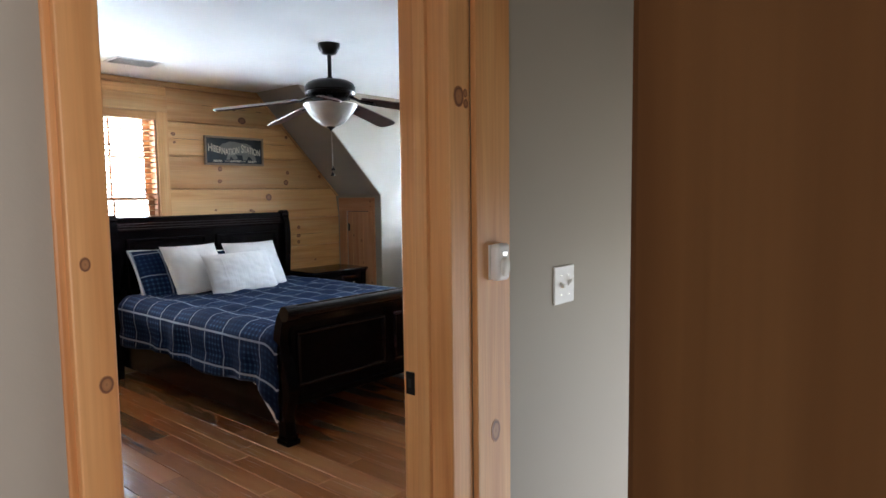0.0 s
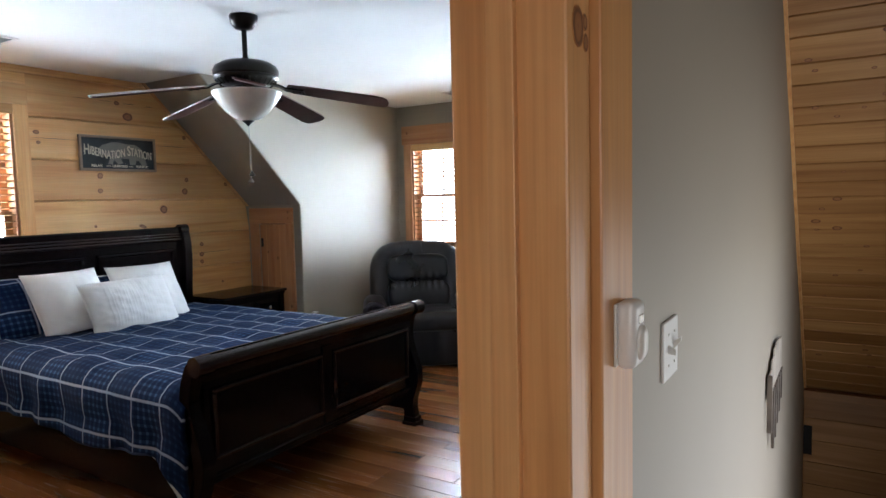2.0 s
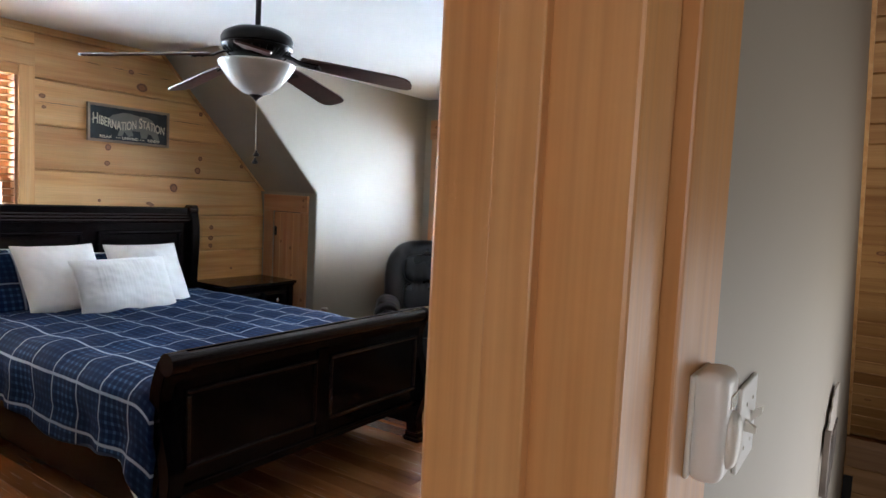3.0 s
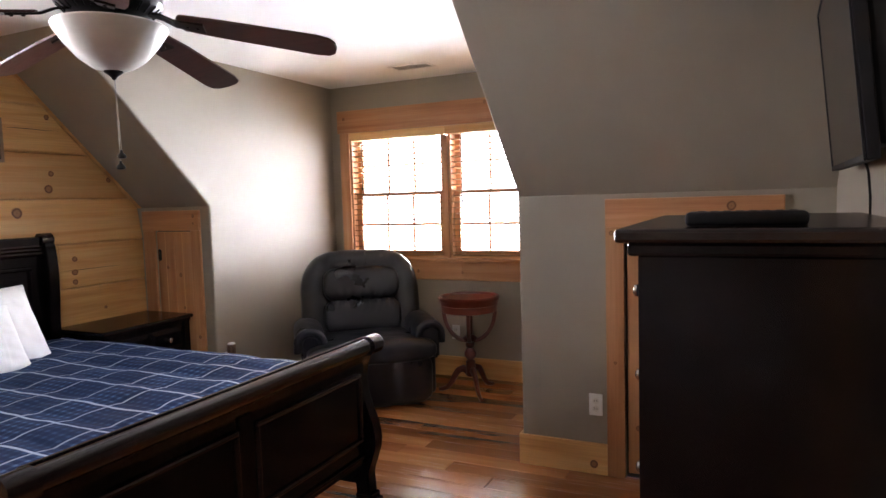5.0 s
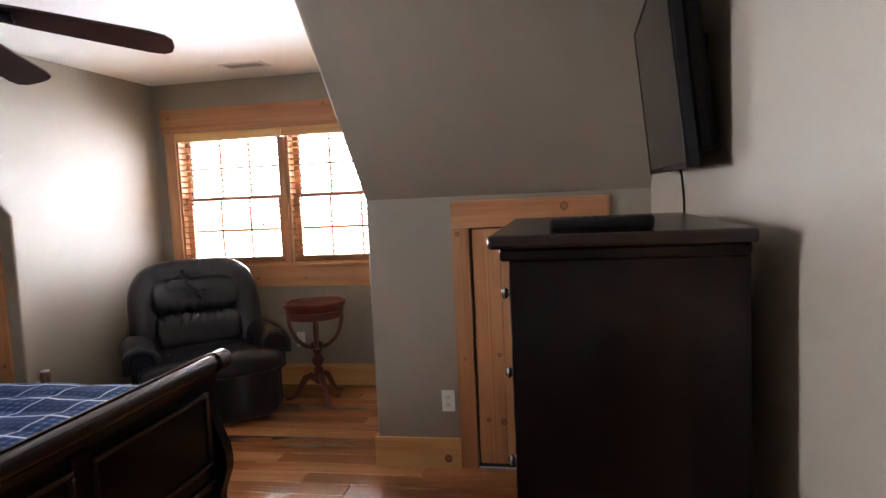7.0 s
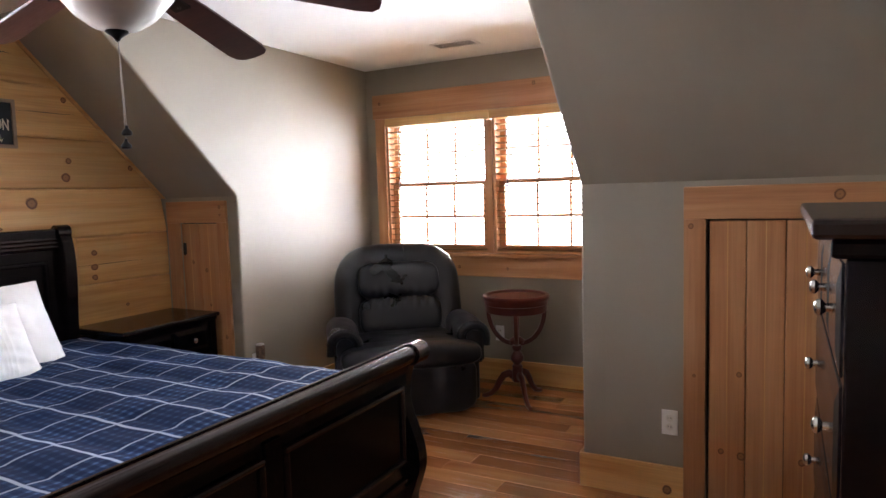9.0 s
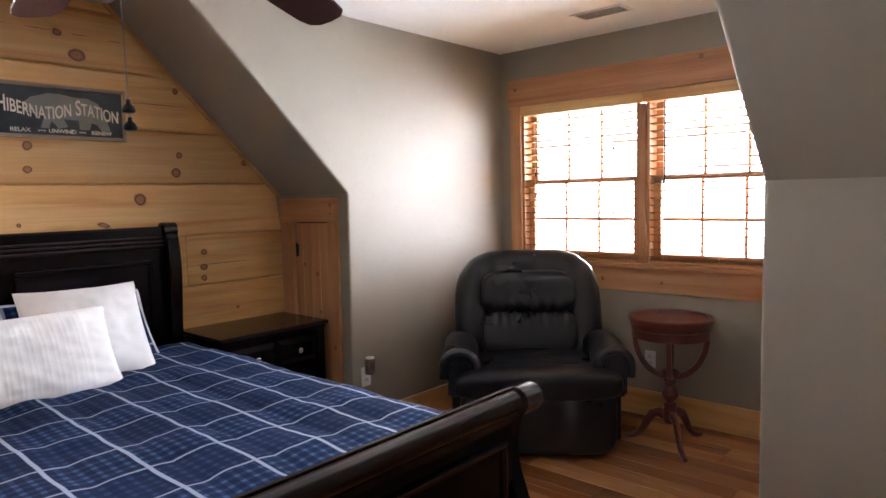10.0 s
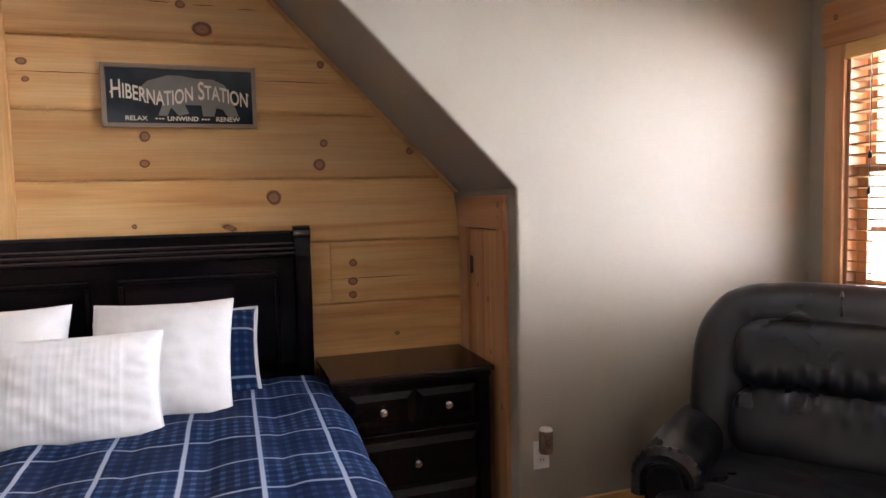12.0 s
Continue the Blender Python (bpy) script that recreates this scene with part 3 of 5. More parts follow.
# ---- windows ----
def blind(name, along, a0, a1, face, inward, z0, z1, mat, cords, label, lap=(0.004, 0.004)):
    """A wooden slat blind. along 0: hangs across x at y=face; 1: across y at x=face. inward: sign of the way into the room."""
    front = pine_x if along == 0 else pine_y
    mid = (a0 + a1) / 2
    th = thing(name, mid if along == 0 else face, face if along == 0 else mid, z0, label, "blind", "window blinds")

    def place(a, b, c0, c1, zz0, zz1, bevel=0.0):
        c0, c1 = sorted((face + c0 * inward, face + c1 * inward))
        return box(a, b, c0, c1, zz0, zz1, bevel) if along == 0 else box(c0, c1, a, b, zz0, zz1, bevel)

    part("headrail", place(a0, a1, -0.025, 0.03, z1 - 0.05, z1), front, th)
    part("valance", place(a0 - lap[0], a1 + lap[1], 0.032, 0.044, z1 - 0.062, z1 + 0.005, 0.003), front, th)
    part("bottom_rail", place(a0 + 0.004, a1 - 0.004, -0.025, 0.025, z0 + 0.004, z0 + 0.022, 0.004), mat, th)
    n = int((z1 - z0 - 0.09) / 0.0435)
    tilt = radians(8)
    dy, dz = 0.0245 * math.cos(tilt), 0.0245 * math.sin(tilt)
    bm = bmesh.new()
    ring = []
    for a in (a0 + 0.004, a1 - 0.004):
        for c, z in ((-dy, -dz), (dy, dz)):
            for t in (-0.003, 0.003):
                ring.append(bm.verts.new((a, c * inward, z + t) if along == 0 else (c * inward, a, z + t)))
    for f in ((0, 1, 3, 2), (4, 6, 7, 5), (0, 4, 5, 1), (2, 3, 7, 6), (1, 5, 7, 3), (0, 2, 6, 4)):
        bm.faces.new([ring[i] for i in f])
    first = part("slat", bm, mat, None)
    for k in range(n):
        o = first if k == 0 else new("slat", first.data)
        o.parent = th
        o.matrix_parent_inverse = th.matrix_basis.inverted()
        z = z0 + 0.04 + (z1 - z0 - 0.10) * k / (n - 1)
        o.matrix_basis = pose(0, face, z) if along == 0 else pose(face, 0, z)
    for f in (0.12, 0.5, 0.88):
        a = a0 + (a1 - a0) * f
        for c in (-0.027, 0.027):
            p = (a, face + c, 0) if along == 0 else (face + c, a, 0)
            part("ladder_cord", rod((p[0], p[1], z0 + 0.02), (p[0], p[1], z1 - 0.04), 0.0009, 5), white_plastic, th)
    for f, zb in cords:
        a = a0 + (a1 - a0) * f
        p = (a, face + 0.034 * inward) if along == 0 else (face + 0.034 * inward, a)
        cord = part("pull_cord", rod((p[0], p[1], zb + 0.03), (p[0], p[1], z1 - 0.06), 0.002, 6), slot_dark, th)
        part("tassel", lathe([(0.0025, 0.034), (0.006, 0.026), (0.0085, 0.006), (0.007, 0.0)], 12, at=(p[0], p[1], zb)), black_metal, cord, "dark wooden cord tassel", True)
    return th


def sash_window(name, along, a0, a1, face, outward, z0, z1, mats, label):
    """A double-hung unit with a grid of glazing bars, in an opening whose inside face lies at face."""
    mx, mz = mats
    root = thing(name, (a0 + a1) / 2 if along == 0 else face, face if along == 0 else (a0 + a1) / 2, z0, label, "window")
    root["kind"] = "structure"

    def put(nm, a, b, c0, c1, zz0, zz1, mat, parent, bevel=0.003):
        c0, c1 = sorted((face + c0 * outward, face + c1 * outward))
        return part(nm, box(a, b, c0, c1, zz0, zz1, bevel) if along == 0 else box(c0, c1, a, b, zz0, zz1, bevel), mat, parent)

    put("frame_jamb", a0, a0 + 0.022, 0.0, 0.14, z0, z1, mz, root)
    put("frame_jamb", a1 - 0.022, a1, 0.0, 0.14, z0, z1, mz, root)
    put("frame_head", a0 + 0.022, a1 - 0.022, 0.0, 0.14, z1 - 0.022, z1, mx, root)
    put("frame_sill", a0 + 0.022, a1 - 0.022, 0.0, 0.14, z0, z0 + 0.02, mx, root)
    zm = (z0 + z1) / 2
    for nm, za, zb, c in (("lower_sash", z0 + 0.02, zm + 0.013, 0.055), ("upper_sash", zm - 0.013, z1 - 0.022, 0.095)):
        xa, xb = a0 + 0.022, a1 - 0.022
        s = put(nm, xa, xa + 0.05, c, c + 0.035, za, zb, mz, root)
        put("stile", xb - 0.05, xb, c, c + 0.035, za, zb, mz, s)
        ra, rb = (0.045, 0.026) if nm == "lower_sash" else (0.026, 0.045)
        put("rail", xa + 0.05, xb - 0.05, c, c + 0.035, za, za + ra, mx, s)
        put("rail", xa + 0.05, xb - 0.05, c, c + 0.035, zb - rb, zb, mx, s)
        w = (xb - xa - 0.1) / 3
        for k in (1, 2):
            put("glazing_bar", xa + 0.05 + w * k - 0.009, xa + 0.05 + w * k + 0.009, c + 0.006, c + 0.029, za + ra, zb - rb, mz, s)
        zc = (za + zb) / 2
        for k in range(3):
            put("glazing_bar", xa + 0.05 + w * k + 0.009, xa + 0.05 + w * (k + 1) - 0.009, c + 0.006, c + 0.029, zc - 0.009, zc + 0.009, mx, s)
        pane = put("pane", xa + 0.05, xb - 0.05, c + 0.016, c + 0.019, za + ra, zb - rb, glass, s, 0.0)
        pane.visible_shadow = False
    return root


MID = (WXA + WXB) / 2
sash_window("window_1", 0, WXA, MID - 0.02, WIN_Y, 1, WZA, WZB, (trim_x, trim_z), "pine double-hung window with divided panes behind a blind")
sash_window("window_2", 0, MID + 0.02, WXB, WIN_Y, 1, WZA, WZB, (trim_x, trim_z), "pine double-hung window with divided panes behind a blind")
sash_window("window_3", 1, WYA, WYB, LOG_X, -1, LZA, LZB, (trim_y, trim_z), "pine double-hung window in the log wall behind a blind")
casing = structure("trim_window", box(WXA - 0.085, WXA + 0.006, WIN_Y - 0.02, WIN_Y, WZA + 0.004, WZB, 0.003), trim_z, "pine casing round the double dormer window", "trim")
part("casing", box(WXB - 0.006, WXB + 0.085, WIN_Y - 0.02, WIN_Y, WZA + 0.004, WZB, 0.003), trim_z, casing)
part("mullion", box(MID - 0.018, MID + 0.018, WIN_Y - 0.012, WIN_Y + 0.14, WZA + 0.004, WZB - 0.075, 0.004), trim_z, casing)
part("head_casing", box(WXA - 0.105, WXB + 0.105, WIN_Y - 0.024, WIN_Y, WZB, WZB + 0.19, 0.004), trim_x, casing)
part("stool", box(WXA - 0.1, WXB + 0.1, WIN_Y - 0.05, WIN_Y + 0.02, WZA - 0.024, WZA + 0.004, 0.006), trim_x, casing)
part("apron", box(WXA - 0.085, WXB + 0.085, WIN_Y - 0.02, WIN_Y, WZA - 0.175, WZA - 0.024, 0.003), trim_x, casing)
for x, z, a in ((-5.43, 2.165, .012), (-4.12, 2.20, .014), (-3.62, 2.14, .012), (-4.75, .865, .012), (-4.35, .86, .01)):
    part("knot", prism([(x + a * math.cos(i * .5236), z + a * 1.2 * math.sin(i * .5236)) for i in range(12)], 1, WIN_Y - (0.0252 if z > 1 else 0.0212), WIN_Y - 0.018), knot_wood_face, casing)
blind("window_blind", 0, WXA + 0.008, MID - 0.022, WIN_Y + 0.028, -1, WZA + 0.008, WZB - 0.006, slat_wood, ((0.80, 1.70), (0.80, 1.28), (0.13, 1.55), (0.13, 1.40)), "orange-stained wooden slat blind lowered over the window", (0.002, 0.021))
blind("window_blind", 0, MID + 0.022, WXB - 0.008, WIN_Y + 0.028, -1, WZA + 0.008, WZB - 0.006, slat_wood, ((0.13, 1.47), (0.135, 1.43)), "orange-stained wooden slat blind lowered over the window", (0.021, 0.002))
blind("window_blind", 1, WYA + 0.008, WYB - 0.008, LOG_X - 0.028, 1, LZA + 0.008, LZB - 0.006, slat_wood_y, ((0.88, 1.5),), "orange-stained wooden slat blind on the log wall's window")
side = structure("trim_window_west", box(LOG_X - 0.002, LOG_X + 0.018, WYB - 0.004, WYB + 0.09, LZA - 0.02, LZB, 0.003), pine_z, "pine casing round the window in the log wall", "trim")
part("casing", box(LOG_X - 0.002, LOG_X + 0.018, WYA - 0.09, WYA + 0.004, LZA - 0.02, LZB, 0.003), pine_z, side)
part("head_casing", box(LOG_X - 0.002, LOG_X + 0.02, WYA - 0.09, WYB + 0.09, LZB, LZB + 0.135, 0.004), pine_y, side)
part("stool", box(LOG_X - 0.002, LOG_X + 0.045, WYA - 0.1, WYB + 0.1, LZA - 0.045, LZA - 0.02, 0.005), pine_y, side)
part("apron", box(LOG_X - 0.002, LOG_X + 0.018, WYA - 0.09, WYB + 0.09, LZA - 0.12, LZA - 0.045, 0.003), pine_y, side)

# ---- doorway ----
frame_d = structure("door_frame", box(-1.965, -1.799, DOOR_B, DOOR_B + WT + 0.006, 0, DOOR_Z, 0.004), door_pine_z, "thick pine door frame with knots, no door shut in it", "door frame")
part("jamb", box(-1.965, -1.799, DOOR_A - WT, DOOR_A, 0, DOOR_Z, 0.004), door_pine_z, frame_d)
part("head", box(-1.965, -1.799, DOOR_A - WT, DOOR_B + WT, DOOR_Z, DOOR_Z + 0.02, 0.003), door_pine_y, frame_d)
part("door_stop", box(-1.905, -1.866, DOOR_B - 0.012, DOOR_B + 0.001, 0, DOOR_Z - 0.001, 0.002), door_pine_z, frame_d)
part("door_stop", box(-1.905, -1.866, DOOR_A - 0.001, DOOR_A + 0.012, 0, DOOR_Z - 0.001, 0.002), door_pine_z, frame_d)
part("casing", box(HALL_X, HALL_X + 0.018, DOOR_B + WT + 0.010, DOOR_B + WT + 0.155, 0, DOOR_Z + 0.02, 0.003), door_pine_z, frame_d)
part("casing", box(HALL_X, HALL_X + 0.018, DOOR_A - WT + 0.012, DOOR_A - 0.004, 0, DOOR_Z + 0.02, 0.003), door_pine_z, frame_d)
part("head_casing", box(HALL_X, HALL_X + 0.022, DOOR_A - WT - 0.1, DOOR_B + WT + 0.17, DOOR_Z + 0.02, DOOR_Z + 0.17, 0.003), door_pine_y, frame_d)
part("casing", box(EAST_X - 0.02, EAST_X, DOOR_B + WT, DOOR_B + WT + 0.09, 0, DOOR_Z + 0.02, 0.003), door_pine_z, frame_d)
part("casing", box(EAST_X - 0.02, EAST_X, DOOR_A - WT - 0.09, DOOR_A - WT, 0, DOOR_Z + 0.02, 0.003), door_pine_z, frame_d)
bm = prism([(-1.955, 0.937), (-1.925, 0.937), (-1.925, 0.997), (-1.955, 0.997)], 1, DOOR_B - 0.003, DOOR_B + 0.002, 0.001)
strike = part("strike_plate", bm, black_metal, frame_d, "dark bronze strike plate")
part("strike_hole", box(-1.946, -1.936, DOOR_B - 0.0036, DOOR_B, 0.955, 0.979), slot_dark, strike)
for x, y, z, a, b in ((HALL_X + .018, DOOR_B + WT + .085, .83, .02, .032), (-1.822, DOOR_B + .035, 1.69, .02, .026), (-1.822, DOOR_B + .06, 1.70, .008, .011), (-1.822, DOOR_B + .062, 1.675, .009, .012),
                      (HALL_X + .018, DOOR_A - .042, 1.362, .008, .011), (HALL_X + .018, DOOR_A - .022, 1.182, .011, .014)):
    x = -1.799 if x == -1.822 else x
    part("knot", prism([(y + a * math.cos(i * .5236), z + b * math.sin(i * .5236)) for i in range(12)], 0, x - 0.003, x + 0.0012), knot_wood, frame_d)
post = structure("trim_post", box(-0.887, -0.765, 1.40, 1.424, 0, 3.3, 0.003), post_pine_shaded, "pine end board of the stair wall, its shade put into a dark colour", "trim")


# ---- wood-clad slope over the stairs ----
def hall_slope(u0, u1, xa, xb):
    """A board lying along x between the distances u0 and u1 down the slope."""
    y0, z0 = 4.5, 3.3
    d = Vector((0, 0.7071, -0.7071))
    n = Vector((0, -0.7071, -0.7071))
    bm = bmesh.new()
    rows = []
    for u, h in ((u0 + 0.0015, -0.02), (u0 + 0.0015, -0.006), (u0 + 0.006, 0.0), (u1 - 0.006, 0.0), (u1 - 0.0015, -0.006), (u1 - 0.0015, -0.02)):
        p = Vector((0, y0, z0)) + d * u + n * h
        rows.append([bm.verts.new((x, p.y, p.z)) for x in (xa, xb)])
    for a, b in zip(rows, rows[1:] + rows[:1]):
        bm.faces.new((a[0], a[1], b[1], b[0]))
    bm.faces.new([r[0] for r in rows])
    bm.faces.new([r[1] for r in rows[::-1]])
    return bm


hs = structure("wall_stair_slope", prism([(4.52, 3.3), (8.08, -0.26), (8.22, -0.26), (4.66, 3.3)], 0, HALL_X, -0.88), stair_pine, "knotty pine boards on the slope over the stairs", "wall")
u = 0.0
k = 0
while u < 5.02:
    w = (0.155, 0.13, 0.165, 0.14)[k % 4]
    part("board", hall_slope(u, min(u + w, 5.035), HALL_X + 0.002, -0.882), stair_pine, hs)
    u += w
    k += 1
rk = random.Random(4)
for i in range(60):
    uu, x, a = rk.uniform(1.0, 4.95), rk.uniform(-1.75, -1.0), rk.uniform(.008, .02)
    d, n = Vector((0, .7071, -.7071)), Vector((0, -.7071, -.7071))
    bm = bmesh.new()
    c = Vector((x, 4.5, 3.3)) + d * uu
    vs = [bm.verts.new(c + n * 0.001 + Vector((a * 1.6 * math.cos(j * .5236), 0, 0)) + d * (a * math.sin(j * .5236))) for j in range(12)]
    bm.faces.new(vs)
    f = bmesh.ops.extrude_face_region(bm, geom=bm.faces[:])
    for v in f["geom"]:
        if isinstance(v, bmesh.types.BMVert):
            v.co -= n * 0.003
    part("knot", bm, knot_wood_face, hs)
lw = structure("wall_stair_end", box(HALL_X, -0.88, 8.10, 8.2, -2.7, -0.26), stair_pine, "pine plank end wall of the stairwell", "wall")
for i in range(9):
    z1 = -0.33 - i * 0.2
    part("board", box(HALL_X + 0.002, -0.882, 8.07, 8.10, z1 - 0.197, z1, 0.004, segments=1), stair_pine, lw)
part("ledge", box(HALL_X + 0.002, -0.882, 7.98, 8.10, -0.325, -0.262, 0.005), stair_pine, lw)
structure("trim_stair_slope", prism([(4.47, 3.3), (4.5, 3.3), (8.06, -0.26), (8.03, -0.26)], 0, HALL_X + 0.001, HALL_X + 0.02), pine_y, "pine edge strip along the stair slope", "trim")
knob = thing("door_knob", -1.07, 7.97, -0.30, "round chrome knob on a pine ledge", "knob")
part("stem", sweep([(-1.07, 7.982, -0.30), (-1.07, 7.95, -0.30)], circle(0.012, 12)), nickel, knob)
part("ball", puff((-1.07, 7.925, -0.30), (0.075, 0.06, 0.075), 1.0), nickel, knob, "", True)
hk = thing("hinge", HALL_X + 0.03, 8.06, -0.75, "black metal hinge on the pine planks", "hinge")
part("leaf", box(HALL_X + 0.004, HALL_X + 0.07, 8.055, 8.069, -0.86, -0.6, 0.003), black_metal, hk)


# ---- baseboards ----
def base(name, x0, x1, y0, y1, mat):
    return structure(name, box(x0, x1, y0, y1, 0.0, 0.165, 0.003), mat, "wide pine baseboard", "baseboard")


b1 = base("baseboard", CHEEK_R - 0.016, -2.915, KNEE_Y - 0.018, KNEE_Y, pine_x)
part("knot", prism([(-2.985 + .021 * math.cos(i * .5236), .055 + .023 * math.sin(i * .5236)) for i in range(12)], 1, KNEE_Y - .0192, KNEE_Y - .016), knot_wood_face, b1)
base("baseboard_cheek_right", CHEEK_R - 0.018, CHEEK_R, KNEE_Y, WIN_Y - 0.018, pine_y)
base("baseboard_window", CHEEK_L, CHEEK_R, WIN_Y - 0.018, WIN_Y, pine_x)
base("baseboard_cheek_left", CHEEK_L, CHEEK_L + 0.018, KNEE_Y - 0.018, WIN_Y - 0.018, pine_y)
base("baseboard_east", EAST_X - 0.018, EAST_X, DOOR_B + WT + 0.09, KNEE_Y, pine_y)
base("baseboard_knee", -2.12, EAST_X - 0.018, KNEE_Y - 0.018, KNEE_Y, pine_x)


# ---- access doors in the knee walls ----
def access_door(name, xa, xb, header, knots_at, hinge_x, planks):
    """xa, xb: the clear opening; header: its board's two ends."""
    root = thing(name, (xa + xb) / 2, KNEE_Y, 0, "small knotty pine plank access door in the knee wall, shut", "access door")
    root["kind"] = "structure"
    part("head_casing", box(header[0], header[1], KNEE_Y - 0.024, KNEE_Y, 1.29, 1.43, 0.004), trim_x, root)
    part("casing", box(header[0], xa - 0.004, KNEE_Y - 0.019, KNEE_Y, 0, 1.29, 0.003), trim_z, root)
    part("casing", box(xb + 0.004, min(header[1], xb + 0.1), KNEE_Y - 0.019, KNEE_Y, 0, 1.29, 0.003), trim_z, root)
    w = (xb - xa - 0.012) / planks
    for i in range(planks):
        a = xa + 0.008 + w * i
        bm = box(a + 0.001, a + w - 0.001, KNEE_Y - 0.008, KNEE_Y + 0.012, 0.03, 1.283, 0.004, segments=1)
        p = part("plank", bm, trim_z, root)
        part("bead", box(a + w / 2 - 0.002, a + w / 2 + 0.002, KNEE_Y - 0.0088, KNEE_Y, 0.03, 1.283), pine_z, p)
    part("backing", box(xa - 0.002, xb + 0.002, KNEE_Y + 0.02, KNEE_Y + 0.1, 0.0, 1.29), slot_dark, root)
    for x, z, a in knots_at:
        y = KNEE_Y - (0.0252 if z > 1.29 else 0.0092 if xa < x < xb else 0.0202)
        part("knot", prism([(x + a * math.cos(i * .5236), z + a * 1.1 * math.sin(i * .5236)) for i in range(12)], 1, y, y + 0.003), knot_wood_face, root)
    if hinge_x:
        hg = part("hinge", box(hinge_x - 0.014, hinge_x + 0.014, KNEE_Y - 0.012, KNEE_Y - 0.007, 1.08, 1.155, 0.001), black_metal, root, "black iron hinge")
        part("pin", rod((hinge_x, KNEE_Y - 0.014, 1.075), (hinge_x, KNEE_Y - 0.014, 1.16), 0.004), black_metal, hg)
    return root


access_door("door_1", -2.82, -2.22, (-2.915, -2.115), ((-2.335, 1.385, .022), (-2.69, .62, .012), (-2.68, .26, .018), (-2.76, .27, .013), (-2.45, .27, .014), (-2.87, .6, .008), (-2.885, 1.26, .012)), None, 4)
access_door("door_2", -6.085, -5.745, (-6.195, -5.655), ((-5.70, 1.39, .012), (-5.70, 1.34, .008), (-5.98, 1.03, .012), (-5.86, .98, .014), (-5.84, .75, .01), (-5.70, .55, .013)), -6.05, 2)


# ---- wall plates ----
def outlet(x, y, z, turn, label="white duplex outlet plate on the taupe wall"):
    th = thing("outlet", x, y, z, label, "outlet", "wall outlets", turn)
    local_part("plate", box(-0.035, 0.035, -0.006, 0, -0.058, 0.058, 0.003), white_plastic, th)
    for s in (-1, 1):
        f = local_part("socket", lathe([(0.0, 0), (0.0165, 0), (0.0165, 0.0025), (0.0, 0.0025)], 20), ivory, th)
        f.matrix_basis = pose(0, -0.006, s * 0.02, 90)
        for xx, w in ((-0.006, 0.0011), (0.006, 0.0013)):
            slot = local_part("slot", box(xx - w, xx + w, 0.002, 0.0032, -0.003, 0.006), slot_dark, f)
            slot.matrix_basis = pose(0, 0, 0, -90) @ Matrix.Translation((0, -0.0055, 0))
    return th


outlet(-2.975, KNEE_Y, 0.368, 0)
outlet(-4.43, WIN_Y, 0.365, 0)
o3 = outlet(CHEEK_L, 5.895, 0.375, 90, "white outlet plate with an air freshener plugged in")
fr = thing("air_freshener", CHEEK_L + 0.006, 5.9, 0.40, "small bark-patterned plug-in air freshener on an outlet", "air freshener")
part("body", lathe([(0.0, 0.0), (0.026, 0.0), (0.029, 0.01), (0.029, 0.085), (0.026, 0.092), (0.0, 0.092)], 24, at=(CHEEK_L + 0.036, 5.9, 0.395)), freshener, fr, "", True)
part("cap", lathe([(0.0, 0.0), (0.027, 0.0), (0.024, 0.008), (0.0, 0.01)], 24, at=(CHEEK_L + 0.036, 5.9, 0.4872)), ivory, fr, "", True)

sw = thing("light_switch", HALL_X, 2.937, 1.176, "white double light switch plate on the landing wall", "switch")
part("plate", box(HALL_X, HALL_X + 0.007, 2.937 - 0.058, 2.937 + 0.058, 1.176 - 0.058, 1.176 + 0.058, 0.003), white_plastic, sw)
for dy, up in ((-0.023, -1), (0.023, 1)):
    part("toggle", prism([(HALL_X + 0.007, 1.170), (HALL_X + 0.007, 1.186), (HALL_X + 0.021, 1.186 + up * 0.009), (HALL_X + 0.021, 1.178 + up * 0.009)], 1, 2.937 + dy - 0.004, 2.937 + dy + 0.004), ivory, sw)
    for z in (1.146, 1.206):
        part("screw", lathe([(0, 0), (0.003, 0), (0.003, 0.001), (0, 0.001)], 8, at=(0, 0, 0)), nickel, sw).matrix_basis = pose(HALL_X + 0.007, 2.937 + dy, z, 0, 90, 0)

sn = thing("motion_sensor", HALL_X + 0.018, 2.562, 1.28, "white plastic motion sensor night light on the door casing", "sensor")
part("body", box(HALL_X + 0.0185, HALL_X + 0.048, 2.535, 2.59, 1.232, 1.328, 0.011, segments=4), white_plastic, sn, "", True)
lens = part("lens", puff((HALL_X + 0.046, 2.563, 1.268), (0.022, 0.036, 0.05), 0.7), ivory, sn, "", True)
part("slot", box(HALL_X + 0.046, HALL_X + 0.0495, 2.552, 2.574, 1.296, 1.308, 0.001), nickel, sn)
part("backplate", box(HALL_X + 0.018, HALL_X + 0.0225, 2.531, 2.594, 1.235, 1.325, 0.002), ivory, sn)

# metal wall art on the landing
pl = thing("wall_plaque", HALL_X, 5.0, 0.5, "cut-out metal wall art of tree trunks on the landing wall", "wall art")
steps = ((4.80, .40, .66), (4.90, .28, .70), (5.0, .30, .735), (5.1, .34, .745), (5.2, .37, .735), (5.3, .41, .72))
